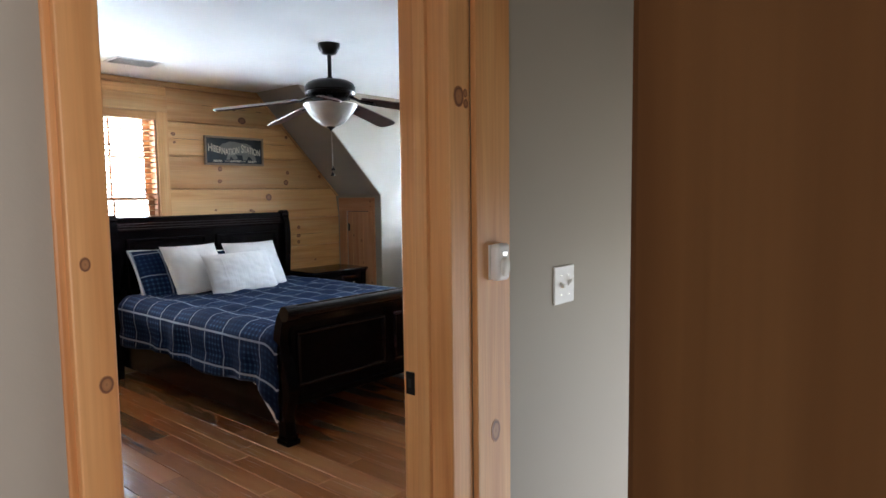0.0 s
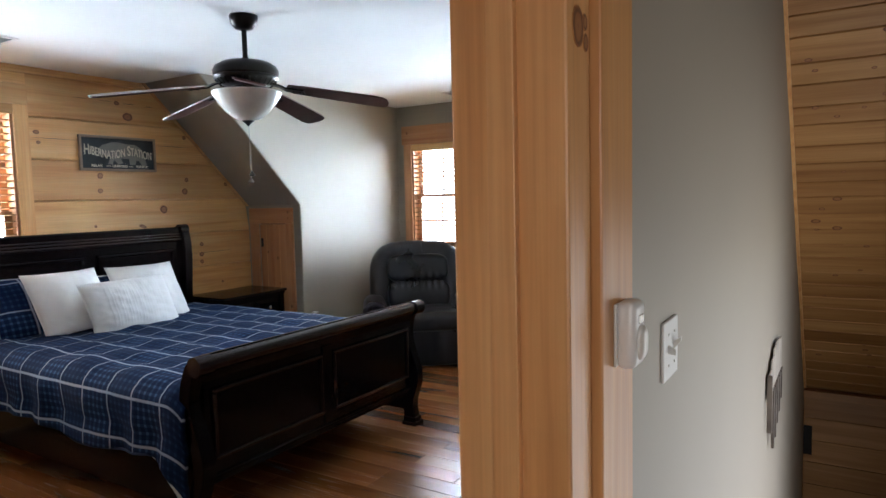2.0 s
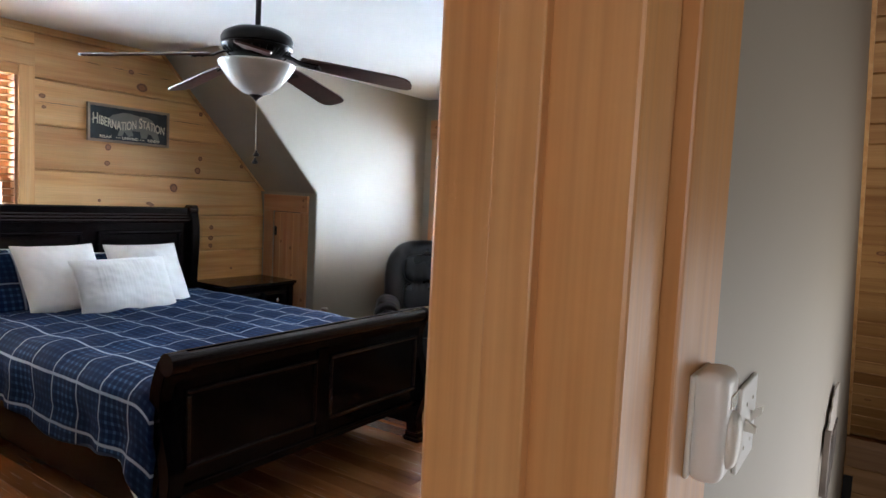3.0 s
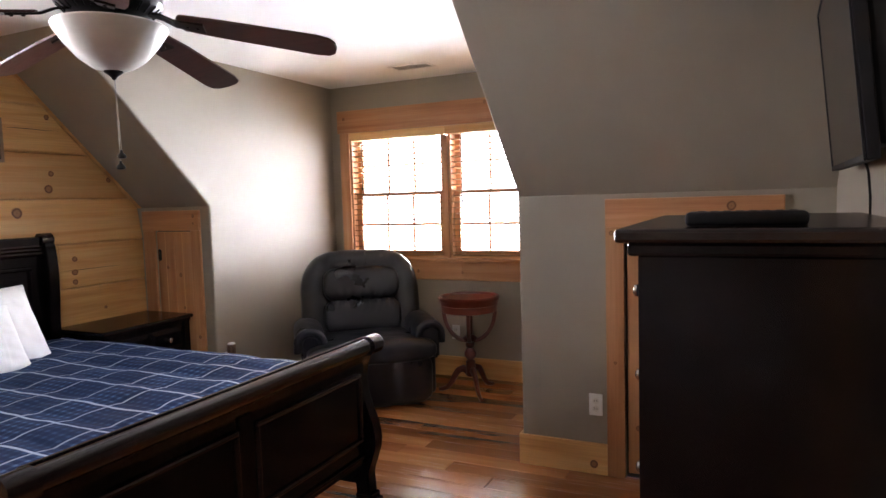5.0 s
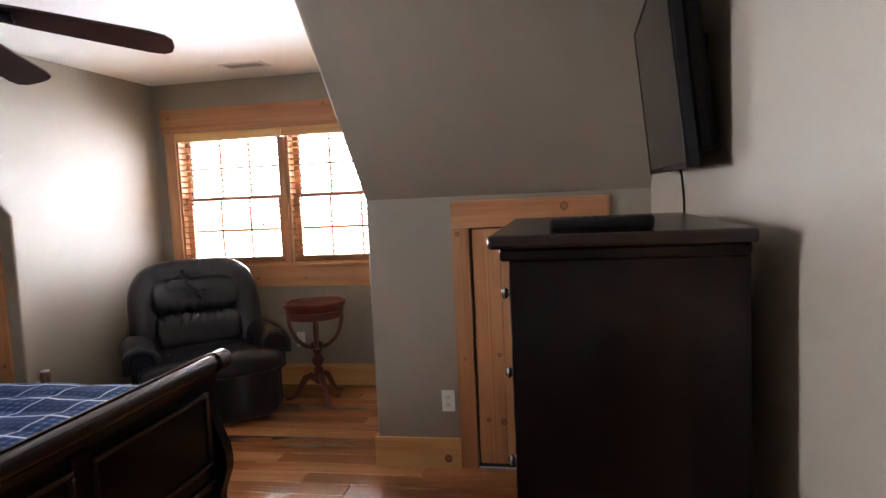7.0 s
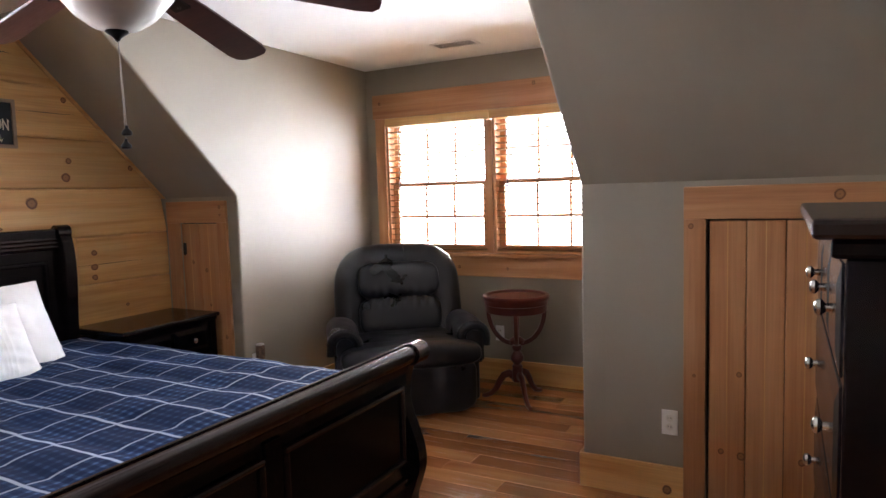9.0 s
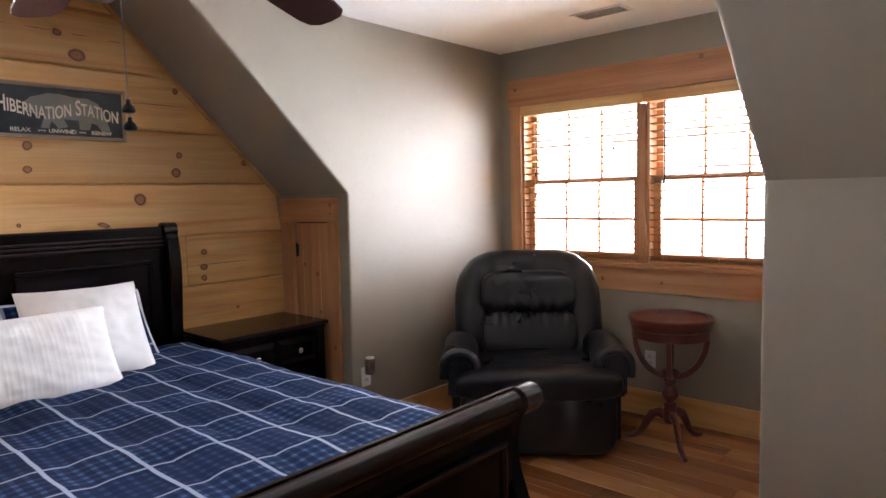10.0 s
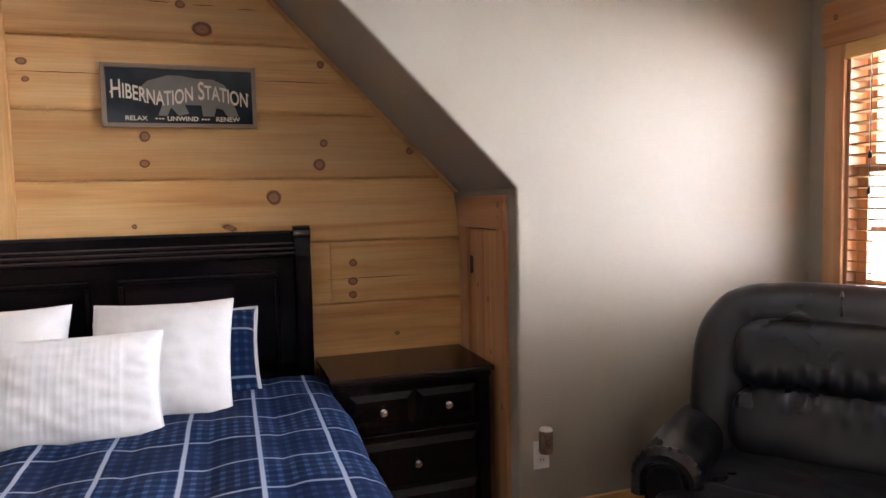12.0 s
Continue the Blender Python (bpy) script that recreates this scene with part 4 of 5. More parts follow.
for i, (y, za, zb) in enumerate(steps):
    part("upper_sheet", box(HALL_X + 0.012, HALL_X + 0.018, y, y + 0.098, max(za, .53), zb, 0.001), plaque_pale, pl)
    if i:
        part("trunk", prism([(y + .012, .56), (y + .088, .56), (y + .075, za + .03), (y + .06, za), (y + .035, za), (y + .022, za + .04)], 0, HALL_X + 0.014, HALL_X + 0.026), plaque_metal, pl)
part("edge", box(HALL_X + 0.008, HALL_X + 0.03, 4.785, 4.80, .40, .66, 0.002), plaque_metal, pl)
part("hanger", box(HALL_X, HALL_X + 0.012, 5.1, 5.2, .6, .66), plaque_metal, pl)


# ---- ceiling vents ----
def vent(x, y, w, d):
    th = thing("ceiling_vent", x, y, CEIL, "white louvred metal air vent in the ceiling", "vent", "ceiling vents")
    z = CEIL
    bm = box(x - w / 2, x + w / 2, y - d / 2, y - d / 2 + 0.022, z - 0.006, z, 0.002)
    box(x - w / 2, x + w / 2, y + d / 2 - 0.022, y + d / 2, z - 0.006, z, 0.002, bm)
    box(x - w / 2, x - w / 2 + 0.022, y - d / 2 + 0.022, y + d / 2 - 0.022, z - 0.006, z, 0.002, bm)
    box(x + w / 2 - 0.022, x + w / 2, y - d / 2 + 0.022, y + d / 2 - 0.022, z - 0.006, z, 0.002, bm)
    part("frame", bm, white_plastic, th)
    # flat grey sheet: the shade behind the louvres put into its colour
    part("duct", box(x - w / 2 + 0.02, x + w / 2 - 0.02, y - d / 2 + 0.02, y + d / 2 - 0.02, z - 0.0015, z - 0.0005), vent_grey, th)
    n = int((w - 0.05) / 0.014)
    for i in range(n):
        xx = x - w / 2 + 0.028 + i * (w - 0.056) / (n - 1)
        part("louvre", prism([(xx - 0.004, z - 0.0016), (xx - 0.0028, z - 0.0016), (xx + 0.0045, z - 0.0075), (xx + 0.0033, z - 0.0075)], 1, y - d / 2 + 0.02, y + d / 2 - 0.02), white_plastic, th)
    return th


vent(-4.52, 6.82, 0.32, 0.17)
vent(-5.63, 3.40, 0.24, 0.34)

# ---- ceiling fan ----
FX, FY = -4.168, 4.012
fan = thing("ceiling_fan", FX, FY, CEIL, "five-blade ceiling fan with dark bronze motor and bowl light", "ceiling fan")
C0, CL = (FX, FY, 0), (FX, FY, -0.018)
part("canopy", lathe([(0.0, 2.44), (0.072, 2.44), (0.072, 2.425), (0.066, 2.40), (0.045, 2.375), (0.022, 2.368), (0.0, 2.368)], 36, at=C0), bronze, fan, "", True)
part("downrod", lathe([(0.0, 2.40), (0.013, 2.40), (0.013, 2.25), (0.024, 2.24), (0.03, 2.225), (0.0, 2.22)], 20, at=CL), bronze, fan, "", True)
part("motor", lathe([(0.0, 2.232), (0.05, 2.23), (0.12, 2.22), (0.155, 2.20), (0.166, 2.178), (0.164, 2.155), (0.158, 2.15), (0.164, 2.146), (0.162, 2.136), (0.145, 2.122), (0.125, 2.108), (0.09, 2.098), (0.0, 2.095)], 48, at=CL), bronze, fan, "", True)
for i in range(30):
    a = 2 * math.pi * i / 30
    p = Vector((math.cos(a), math.sin(a), 0))
    c = Vector((FX, FY, 2.10)) + p * 0.142
    part("vent_fin", sweep([c + Vector((0, 0, -0.014)) - p * 0.014, c + Vector((0, 0, 0.012)) + p * 0.013], circle(0.0035, 6)), black_metal, fan)
part("light_collar", lathe([(0.0, 2.10), (0.07, 2.098), (0.08, 2.085), (0.07, 2.07), (0.07, 2.05), (0.0, 2.05)], 32, at=CL), bronze, fan, "", True)
bowl = part("bowl", lathe([(0.165, 2.068), (0.174, 2.071), (0.177, 2.066), (0.172, 2.052), (0.145, 2.012), (0.105, 1.965), (0.065, 1.936), (0.03, 1.925), (0.0, 1.924), (0.0, 1.929), (0.06, 1.941), (0.135, 2.01), (0.162, 2.05)], 48, at=CL), bowl_glass, fan, "white alabaster glass bowl", True)
part("finial", lathe([(0.0, 1.93), (0.03, 1.929), (0.031, 1.922), (0.016, 1.911), (0.008, 1.904), (0.007, 1.90), (0.0, 1.895)], 24, at=CL), bronze, fan, "", True)
for k in range(5):
    ang = radians(-40.5 + 72 * k)
    R = Matrix.Rotation(ang, 4, "Z")
    base_m = Matrix.Translation((FX, FY, 2.082)) @ R @ Matrix.Translation((0.12, 0, 0)) @ Matrix.Rotation(radians(9.5), 4, "Y") @ Matrix.Scale(1.08, 4, (1, 0, 0)) @ Matrix.Translation((-0.12, 0, 0))
    tilt = Matrix.Rotation(radians(-12), 4, "X")
    pts = [(0.22, -0.052), (0.32, -0.062), (0.63, -0.072), (0.672, -0.064), (0.692, -0.04), (0.697, 0.0), (0.692, 0.04), (0.672, 0.064), (0.63, 0.072), (0.32, 0.062), (0.22, 0.052), (0.208, 0.03), (0.208, -0.03)]
    bm = prism(pts, 2, -0.004, 0.004, 0.0015)
    bm.transform(base_m @ tilt)
    bl = part("blade", bm, blade_wood, fan, "dark walnut-finished blade")
    bm = sweep([(0.11, 0, 0.012), (0.16, 0, 0.008), (0.20, 0, -0.006), (0.29, 0, -0.008)], lambda f: [(-0.012 - 0.016 * f, -0.004), (0.012 + 0.016 * f, -0.004), (0.012 + 0.016 * f, 0.004), (-0.012 - 0.016 * f, 0.004)])
    bm.transform(base_m @ tilt)
    iron = part("blade_iron", bm, bronze, bl)
    for px in (0.24, 0.27):
        bm = puff((px, 0.0, -0.013), (0.012, 0.012, 0.006), 1.0, 10, 6)
        bm.transform(base_m @ tilt)
        part("screw", bm, black_metal, bl)
for dx, dy, zl in ((0.012, 0.0, 1.62), (-0.008, 0.01, 1.585)):
    ch = part("pull_chain", rod((FX + dx, FY + dy, zl + 0.02), (FX + dx * 0.3, FY + dy * 0.3, 1.885), 0.0012, 6), chain_metal, fan)
    part("pull_knob", lathe([(0.0, 0.03), (0.004, 0.028), (0.005, 0.02), (0.013, 0.012), (0.015, 0.005), (0.011, 0.0), (0.0, -0.002)], 16, at=(FX + dx, FY + dy, zl)), black_metal, ch, "", True)

# ---- sign on the log wall ----
SX = LOG_X + 0.001
sg = thing("wall_sign", SX, 4.562, 1.875, "framed dark slate sign with cream lettering on the log wall", "sign")
Y0, Y1, Z0, Z1 = 4.258, 4.866, 1.745, 2.005
part("panel", box(SX, SX + 0.012, Y0 + 0.012, Y1 - 0.012, Z0 + 0.012, Z1 - 0.012), sign_field, sg)
for a in ((Y0, Y0 + 0.018, Z0, Z1), (Y1 - 0.018, Y1, Z0, Z1), (Y0 + 0.018, Y1 - 0.018, Z0, Z0 + 0.018), (Y0 + 0.018, Y1 - 0.018, Z1 - 0.018, Z1)):
    part("frame", box(SX, SX + 0.022, *a, 0.002), frame_wood, sg)
hump = [(4.40, 1.872), (4.41, 1.915), (4.435, 1.938), (4.47, 1.948), (4.51, 1.962), (4.56, 1.962), (4.62, 1.952), (4.69, 1.95), (4.735, 1.93), (4.762, 1.89), (4.775, 1.84), (4.79, 1.795), (4.745, 1.795), (4.725, 1.825), (4.70, 1.83), (4.69, 1.795), (4.645, 1.795), (4.64, 1.84), (4.575, 1.842), (4.59, 1.805), (4.55, 1.795), (4.52, 1.83), (4.505, 1.795), (4.47, 1.795), (4.49, 1.85), (4.44, 1.862)]
part("pale_shape", prism(hump, 0, SX + 0.0115, SX + 0.0132), sign_grey, sg)


def lettering(name, body, size, yc, zc, wave, parent, mat, x, stretch=1.0, bold=0.024):
    cu = bpy.data.curves.new(name, "FONT")
    cu.body, cu.size, cu.align_x, cu.align_y, cu.extrude = body, size, "CENTER", "CENTER", 0.0006
    cu.offset = size * bold
    cu.small_caps_scale = 0.8
    for ch in cu.body_format:
        ch.use_small_caps = True
    tmp = new("lettering_source", cu)
    bpy.context.view_layer.update()
    me = bpy.data.meshes.new_from_object(tmp.evaluated_get(bpy.context.evaluated_depsgraph_get()))
    bpy.data.objects.remove(tmp)
    me.name = name
    for v in me.vertices:
        y, z, d = v.co.x * stretch, v.co.y, v.co.z
        v.co = Vector((x + d, yc + y, zc + z + wave * math.sin(2 * math.pi * (y - 0.015) / 0.34)))
    me.materials.clear()
    me.materials.append(mat)
    ob = new(name, me)
    ob.parent = parent
    ob.matrix_parent_inverse = parent.matrix_basis.inverted()
    return ob


lettering("lettering", "Hibernation Station", 0.105, 4.562, 1.884, 0.014, sg, sign_cream, SX + 0.0142, 0.565, 0.012)
lettering("lettering", "RELAX", 0.026, 4.385, 1.782, 0.0, sg, sign_cream, SX + 0.0142, 1.1)
lettering("lettering", "UNWIND", 0.026, 4.565, 1.782, 0.0, sg, sign_cream, SX + 0.0142, 1.1)
lettering("lettering", "RENEW", 0.026, 4.745, 1.782, 0.0, sg, sign_cream, SX + 0.0142, 1.1)
for yc in (4.475, 4.655):
    for dy in (-0.012, 0.0, 0.012):
        part("ornament", prism([(yc + dy - 0.006, 1.782), (yc + dy, 1.786), (yc + dy + 0.006, 1.782), (yc + dy, 1.778)], 0, SX + 0.0135, SX + 0.0148), sign_cream, sg)
for yc in (4.295, 4.829):
    part("ornament", lathe([(0, 0), (0.005, 0), (0.005, 0.001), (0, 0.001)], 10), sign_cream, sg).matrix_basis = pose(SX + 0.0135, yc, 1.888, 0, 90, 0)

# ---- sleigh bed ----
bed = thing("sleigh_bed", -5.0, 4.23, 0, "dark espresso wooden sleigh bed with panelled headboard and footboard", "bed")
BY0, BY1 = 3.385, 5.10
FOOT = [(0.03, -3.885), (0.08, -3.888), (0.16, -3.892), (0.22, -3.872), (0.30, -3.848), (0.38, -3.852), (0.46, -3.878), (0.55, -3.908), (0.63, -3.915), (0.70, -3.900), (0.75, -3.880), (0.785, -3.862)]


def curved_post(rows, depth, y0, y1, inward):
    """A post of S shape: outer x by height, with its thickness towards the bed."""
    out = [(x, z) for z, x in rows]
    inn = [(x - inward * depth, z) for z, x in rows][::-1]
    return prism([p for p in out + inn], 1, y0, y1, 0.004)


def smooth_rows(rows, n=4):
    zs, xs = [r[0] for r in rows], [r[1] for r in rows]
    out = []
    for i in range(len(rows) - 1):
        x0, x1 = xs[max(i - 1, 0)], xs[min(i + 2, len(rows) - 1)]
        for k in range(n):
            f = k / n
            m0, m1 = (xs[i + 1] - x0) / 2, (x1 - xs[i]) / 2
            h = (2 * f ** 3 - 3 * f ** 2 + 1) * xs[i] + (f ** 3 - 2 * f ** 2 + f) * m0 + (-2 * f ** 3 + 3 * f ** 2) * xs[i + 1] + (f ** 3 - f ** 2) * m1
            out.append((zs[i] + (zs[i + 1] - zs[i]) * f, h))
    out.append(rows[-1])
    return out


fb = part("footboard", prism([(-3.93, 0.22), (-3.90, 0.22), (-3.90, 0.70), (-3.885, 0.745), (-3.87, 0.75), (-3.87, 0.765), (-3.90, 0.775), (-3.93, 0.74)], 1, BY0 + 0.06, BY1 - 0.06, 0.003), espresso, bed)
part("top_roll", sweep([(-3.872, BY0 + 0.058, 0.782), (-3.872, BY1 - 0.058, 0.782)], circle(0.036, 20)), espresso_sheen, fb, "", True)
part("top_strip", box(-3.90, -3.888, BY0 + 0.06, BY1 - 0.06, 0.812, 0.822, 0.002), espresso_sheen, fb)
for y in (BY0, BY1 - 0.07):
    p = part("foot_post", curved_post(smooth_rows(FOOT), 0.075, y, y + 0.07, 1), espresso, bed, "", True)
    part("scroll", sweep([(-3.868, y - 0.006, 0.782), (-3.868, y + 0.076, 0.782)], circle(0.045, 24)), espresso_sheen, p, "", True)
    part("foot", box(-3.975, -3.86, y - 0.012, y + 0.082, 0.0, 0.032, 0.008), espresso, p)
    part("ankle", box(-3.965, -3.872, y - 0.004, y + 0.074, 0.032, 0.06, 0.006), espresso, p)
part("lower_moulding", box(-3.905, -3.888, BY0 + 0.07, BY1 - 0.07, 0.245, 0.268, 0.006), espresso, fb)
part("stile", box(-3.902, -3.892, 4.205, 4.28, 0.27, 0.70, 0.003), espresso, fb)
for ya, yb in ((BY0 + 0.10, 4.20), (4.285, BY1 - 0.10)):
    za, zb = 0.33, 0.66
    for q in ((ya, yb, za, za + 0.022), (ya, yb, zb - 0.022, zb), (ya, ya + 0.022, za + 0.022, zb - 0.022), (yb - 0.022, yb, za + 0.022, zb - 0.022)):
        # the lighter copy paints the lit edges of the footboard mouldings
        part("moulding", box(-3.903, -3.882, *q, 0.009), espresso_sheen, fb)
    part("panel", box(-3.905, -3.896, ya + 0.022, yb - 0.022, za + 0.022, zb - 0.022), espresso, fb)
HEAD = [(0.0, -6.10), (0.3, -6.10), (0.6, -6.10), (0.8, -6.095), (0.95, -6.082), (1.08, -6.078), (1.18, -6.085), (1.25, -6.10), (1.30, -6.125)]
HY1 = BY1 - 0.055
hb = part("headboard", box(-6.185, -6.14, BY0 + 0.05, HY1 - 0.05, 0.25, 1.19, 0.003), espresso, bed)
for y in (BY0 - 0.03, HY1 - 0.05):
    rows = smooth_rows(HEAD)
    p = part("head_post", curved_post(rows, 0.10, y, y + 0.065, 1), espresso, bed, "", True)
    part("scroll", sweep([(-6.15, y - 0.004, 1.278), (-6.15, y + 0.069, 1.278)], circle(0.042, 24)), espresso_sheen, p, "", True)
for i in range(5):
    z = 1.20 + i * 0.021
    part("reed", sweep([(-6.125 - i * 0.006, BY0 + 0.03, z), (-6.125 - i * 0.006, HY1 - 0.05, z)], circle(0.0115, 10)), espresso_sheen, hb, "", True)
part("crest", box(-6.195, -6.13, BY0 + 0.03, HY1 - 0.05, 1.18, 1.30, 0.012), espresso, hb)
for ya, yb in ((BY0 + 0.11, 4.19), (4.29, HY1 - 0.12)):
    za, zb = 0.60, 1.125
    for q in ((ya, yb, zb - 0.025, zb), (ya, ya + 0.025, za, zb - 0.025), (yb - 0.025, yb, za, zb - 0.025)):
        part("moulding", box(-6.145, -6.118, *q, 0.008), espresso, hb)
    part("panel", box(-6.145, -6.134, ya + 0.025, yb - 0.025, za, zb - 0.025), espresso, hb)
for y in (BY0 + 0.03, BY1 - 0.06):
    part("side_rail", box(-6.12, -3.95, y, y + 0.03, 0.10, 0.44, 0.004), espresso, bed)
part("mattress", box(-6.10, -3.97, BY0 + 0.065, BY1 - 0.075, 0.30, 0.60, 0.03), hem_white, bed, "white mattress under the quilt")


def quilt():
    """The quilt: over the mattress and down both sides, channel-stitched, with a corner hanging at the foot."""
    bm = bmesh.new()
    uvl = bm.loops.layers.uv.new("UVMap")
    nx = 90
    ya, yb, top = BY0 - 0.02, BY1 + 0.02, 0.665
    half = (yb - ya) / 2
    yc = (ya + yb) / 2
    r = 0.09
    x0, x1 = -6.02, -3.945
    grid = []
    ns = 150
    for i in range(nx + 1):
        x = x0 + (x1 - x0) * i / nx
        row = []
        tail = max(0.0, (x + 4.22) / 0.28)
        drop = 0.25 + 0.02 * math.sin(x * 5.0) + 0.16 * min(1.0, tail) ** 1.5
        arc = math.pi / 2 * r
        flat = half - r
        total = flat + arc + drop
        for j in range(ns + 1):
            s = -total + 2 * total * j / ns
            a = abs(s)
            if a < flat:
                y, z, ny, nz = a, top, 0, 1
            elif a < flat + arc:
                t = (a - flat) / r
                y, z, ny, nz = flat + r * math.sin(t), top - r * (1 - math.cos(t)), math.sin(t), math.cos(t)
            else:
                d = a - flat - arc
                y, z, ny, nz = half + 0.02 * d + 0.014 * math.sin(x * 17 + 1.5 * math.sin(x * 6)) * min(1, d / 0.2), top - r - d, 1, 0
            crown = 0.025 * (1 - (a / total) ** 2)
            stitch = 0.5 - 0.5 * math.cos(2 * math.pi * (s + 0.02) / 0.21)
            puffy = 0.010 * (stitch ** 0.35 - 0.5) + 0.012 * noise.noise(Vector((x * 4, s * 4, 0))) + 0.005 * noise.noise(Vector((x * 13, s * 13, 3)))
            z += crown
            edge = max(0.0, 1 - (x1 - x) / 0.12)
            z -= 0.05 * edge ** 2
            sg_ = 1 if s >= 0 else -1
            row.append((bm.verts.new((x, yc + sg_ * (y + ny * puffy), z + nz * puffy)), x, s))
        grid.append(row)
    for i in range(nx):
        for j in range(ns):
            q = (grid[i][j], grid[i + 1][j], grid[i + 1][j + 1], grid[i][j + 1])
            f = bm.faces.new([v[0] for v in q])
            for loop, v in zip(f.loops, q):
                loop[uvl].uv = (v[1], v[2])
    return bm


qt = tagged(part("quilt", quilt(), plaid, None, "", True), "navy and white plaid quilt spread over the bed", "quilt")
for sgn in (-1, 1):
    pts = []
    for i in range(61):
        x = -6.02 + 2.075 * i / 60
        d = 0.25 + 0.02 * math.sin(x * 5.0) + 0.16 * min(1.0, max(0.0, (x + 4.22) / 0.28)) ** 1.5
        y = (BY1 - BY0) / 2 + 0.02 + 0.02 * d + 0.014 * math.sin(x * 17 + 1.5 * math.sin(x * 6)) - 0.006
        pts.append((x, (BY0 + BY1) / 2 + sgn * y, 0.665 - 0.09 - d - (0.05 * max(0.0, 1 - (-3.945 - x) / 0.12) ** 2)))
    part("hem", sweep(pts[:54], circle(0.009, 8, 0.008)), hem_navy, qt, "", True)
    part("hem", sweep(pts[53:], circle(0.009, 8, 0.008)), hem_white, qt, "white bound hem", True)
md = qt.modifiers.new("thickness", "SOLIDIFY")
md.thickness = 0.02
md.offset = -1


def pillow(name, w, h, t, m, mat, label, pleats=0, category="pillow", seed=0.0):
    """A pillow in the upright plane: width along y, height along z, thickness along x; m sets it down."""
    bm = bmesh.new()
    uvl = bm.loops.layers.uv.new("UVMap")
    n = 72 if pleats else 44
    sides = []
    for sgn in (1, -1):
        g = []
        for i in range(n + 1):
            row = []
            for j in range(n + 1):
                u, v = -1 + 2 * i / n, -1 + 2 * j / n
                f = max(0.0, (1 - abs(u) ** 2.6)) ** 0.55 * max(0.0, (1 - abs(v) ** 2.6)) ** 0.55
                pin = 1 - 0.055 * (1 - abs(u) ** 2) * abs(v) ** 6
                pin2 = 1 - 0.055 * (1 - abs(v) ** 2) * abs(u) ** 6
                y, z = u * w / 2 * pin2, v * h / 2 * pin
                d = t / 2 * f
                wr = 0.010 * noise.noise(Vector((u * 2.2 + seed, v * 2.2, seed))) + 0.004 * noise.noise(Vector((u * 6 + seed, v * 6, 2 + seed)))
                d += wr * min(1.0, f * 2)
                if pleats and abs(u) < 0.62:
                    d += 0.003 * abs(math.sin(u / 0.62 * math.pi * pleats / 2)) * min(1.0, f * 2)
                row.append((bm.verts.new((sgn * d, y, z - 0.012 * (1 - v) * (1 - u * u))), y, z))
            g.append(row)
        sides.append(g)
    for g, flip in ((sides[0], False), (sides[1], True)):
        for i in range(n):
            for j in range(n):
                q = [g[i][j], g[i + 1][j], g[i + 1][j + 1], g[i][j + 1]]
                f = bm.faces.new([v[0] for v in (q[::-1] if flip else q)])
                for loop, v in zip(f.loops, q[::-1] if flip else q):
                    loop[uvl].uv = (v[2] + seed, v[1])
    bmesh.ops.remove_doubles(bm, verts=bm.verts, dist=0.0005)
    bm.transform(m)
    ob = tagged(part(name, bm, mat, None, "", True), label, category, "pillows on the bed")
    pts = []
    edge = [(u, -1) for u in np.linspace(-1, 1, 16)] + [(1, v) for v in np.linspace(-1, 1, 16)][1:] + [(u, 1) for u in np.linspace(1, -1, 16)][1:] + [(-1, v) for v in np.linspace(1, -1, 16)][1:]
    for u, v in edge:
        pin = 1 - 0.055 * (1 - abs(u) ** 2) * abs(v) ** 6
        pin2 = 1 - 0.055 * (1 - abs(v) ** 2) * abs(u) ** 6
        pts.append(m @ Vector((0, u * w / 2 * pin2, v * h / 2 * pin - 0.012 * (1 - v) * (1 - u * u))))
    part("piping", sweep(pts, circle(0.003 if mat is white_cloth else 0.01, 6)), hem_white if mat is plaid else white_cloth, ob, "", True)
    return ob


pillow("pillow_sham", 0.62, 0.46, 0.15, pose(-5.98, 3.80, 0.835, 0, -34, 0), plaid, "navy plaid pillow sham leaning on the headboard", seed=0.03)
pillow("pillow_sham", 0.62, 0.41, 0.15, pose(-5.985, 4.515, 0.81, 0, -36, 0), plaid, "navy plaid pillow sham leaning on the headboard", seed=0.11)
pillow("throw_pillow", 0.50, 0.47, 0.17, pose(-5.81, 3.92, 0.86, 0, -33, 4), white_cloth, "square white cotton throw pillow", seed=1.7)
pillow("throw_pillow", 0.50, 0.47, 0.17, pose(-5.81, 4.475, 0.85, 0, -33, -4), white_cloth, "square white cotton throw pillow", seed=4.1)
pillow("lumbar_pillow", 0.63, 0.36, 0.17, pose(-5.58, 4.185, 0.83, 0, -28, 2), white_cloth, "oblong white pillow with pleated middle", 18, seed=7.7)


# ---- chests ----
def knob_part(parent, x, y, z, sx, size):
    bm = lathe([(0.0, 0.0), (0.009, 0.0), (0.008, 0.010), (0.013, 0.014), (0.0165, 0.019), (0.015, 0.025), (0.009, 0.029), (0.0, 0.030)], 16)
    bm.transform(pose(x, y, z, 0, 90 * sx, 0) @ Matrix.Scale(size, 4))
    return part("knob", bm, nickel, parent, "polished nickel knob", True)


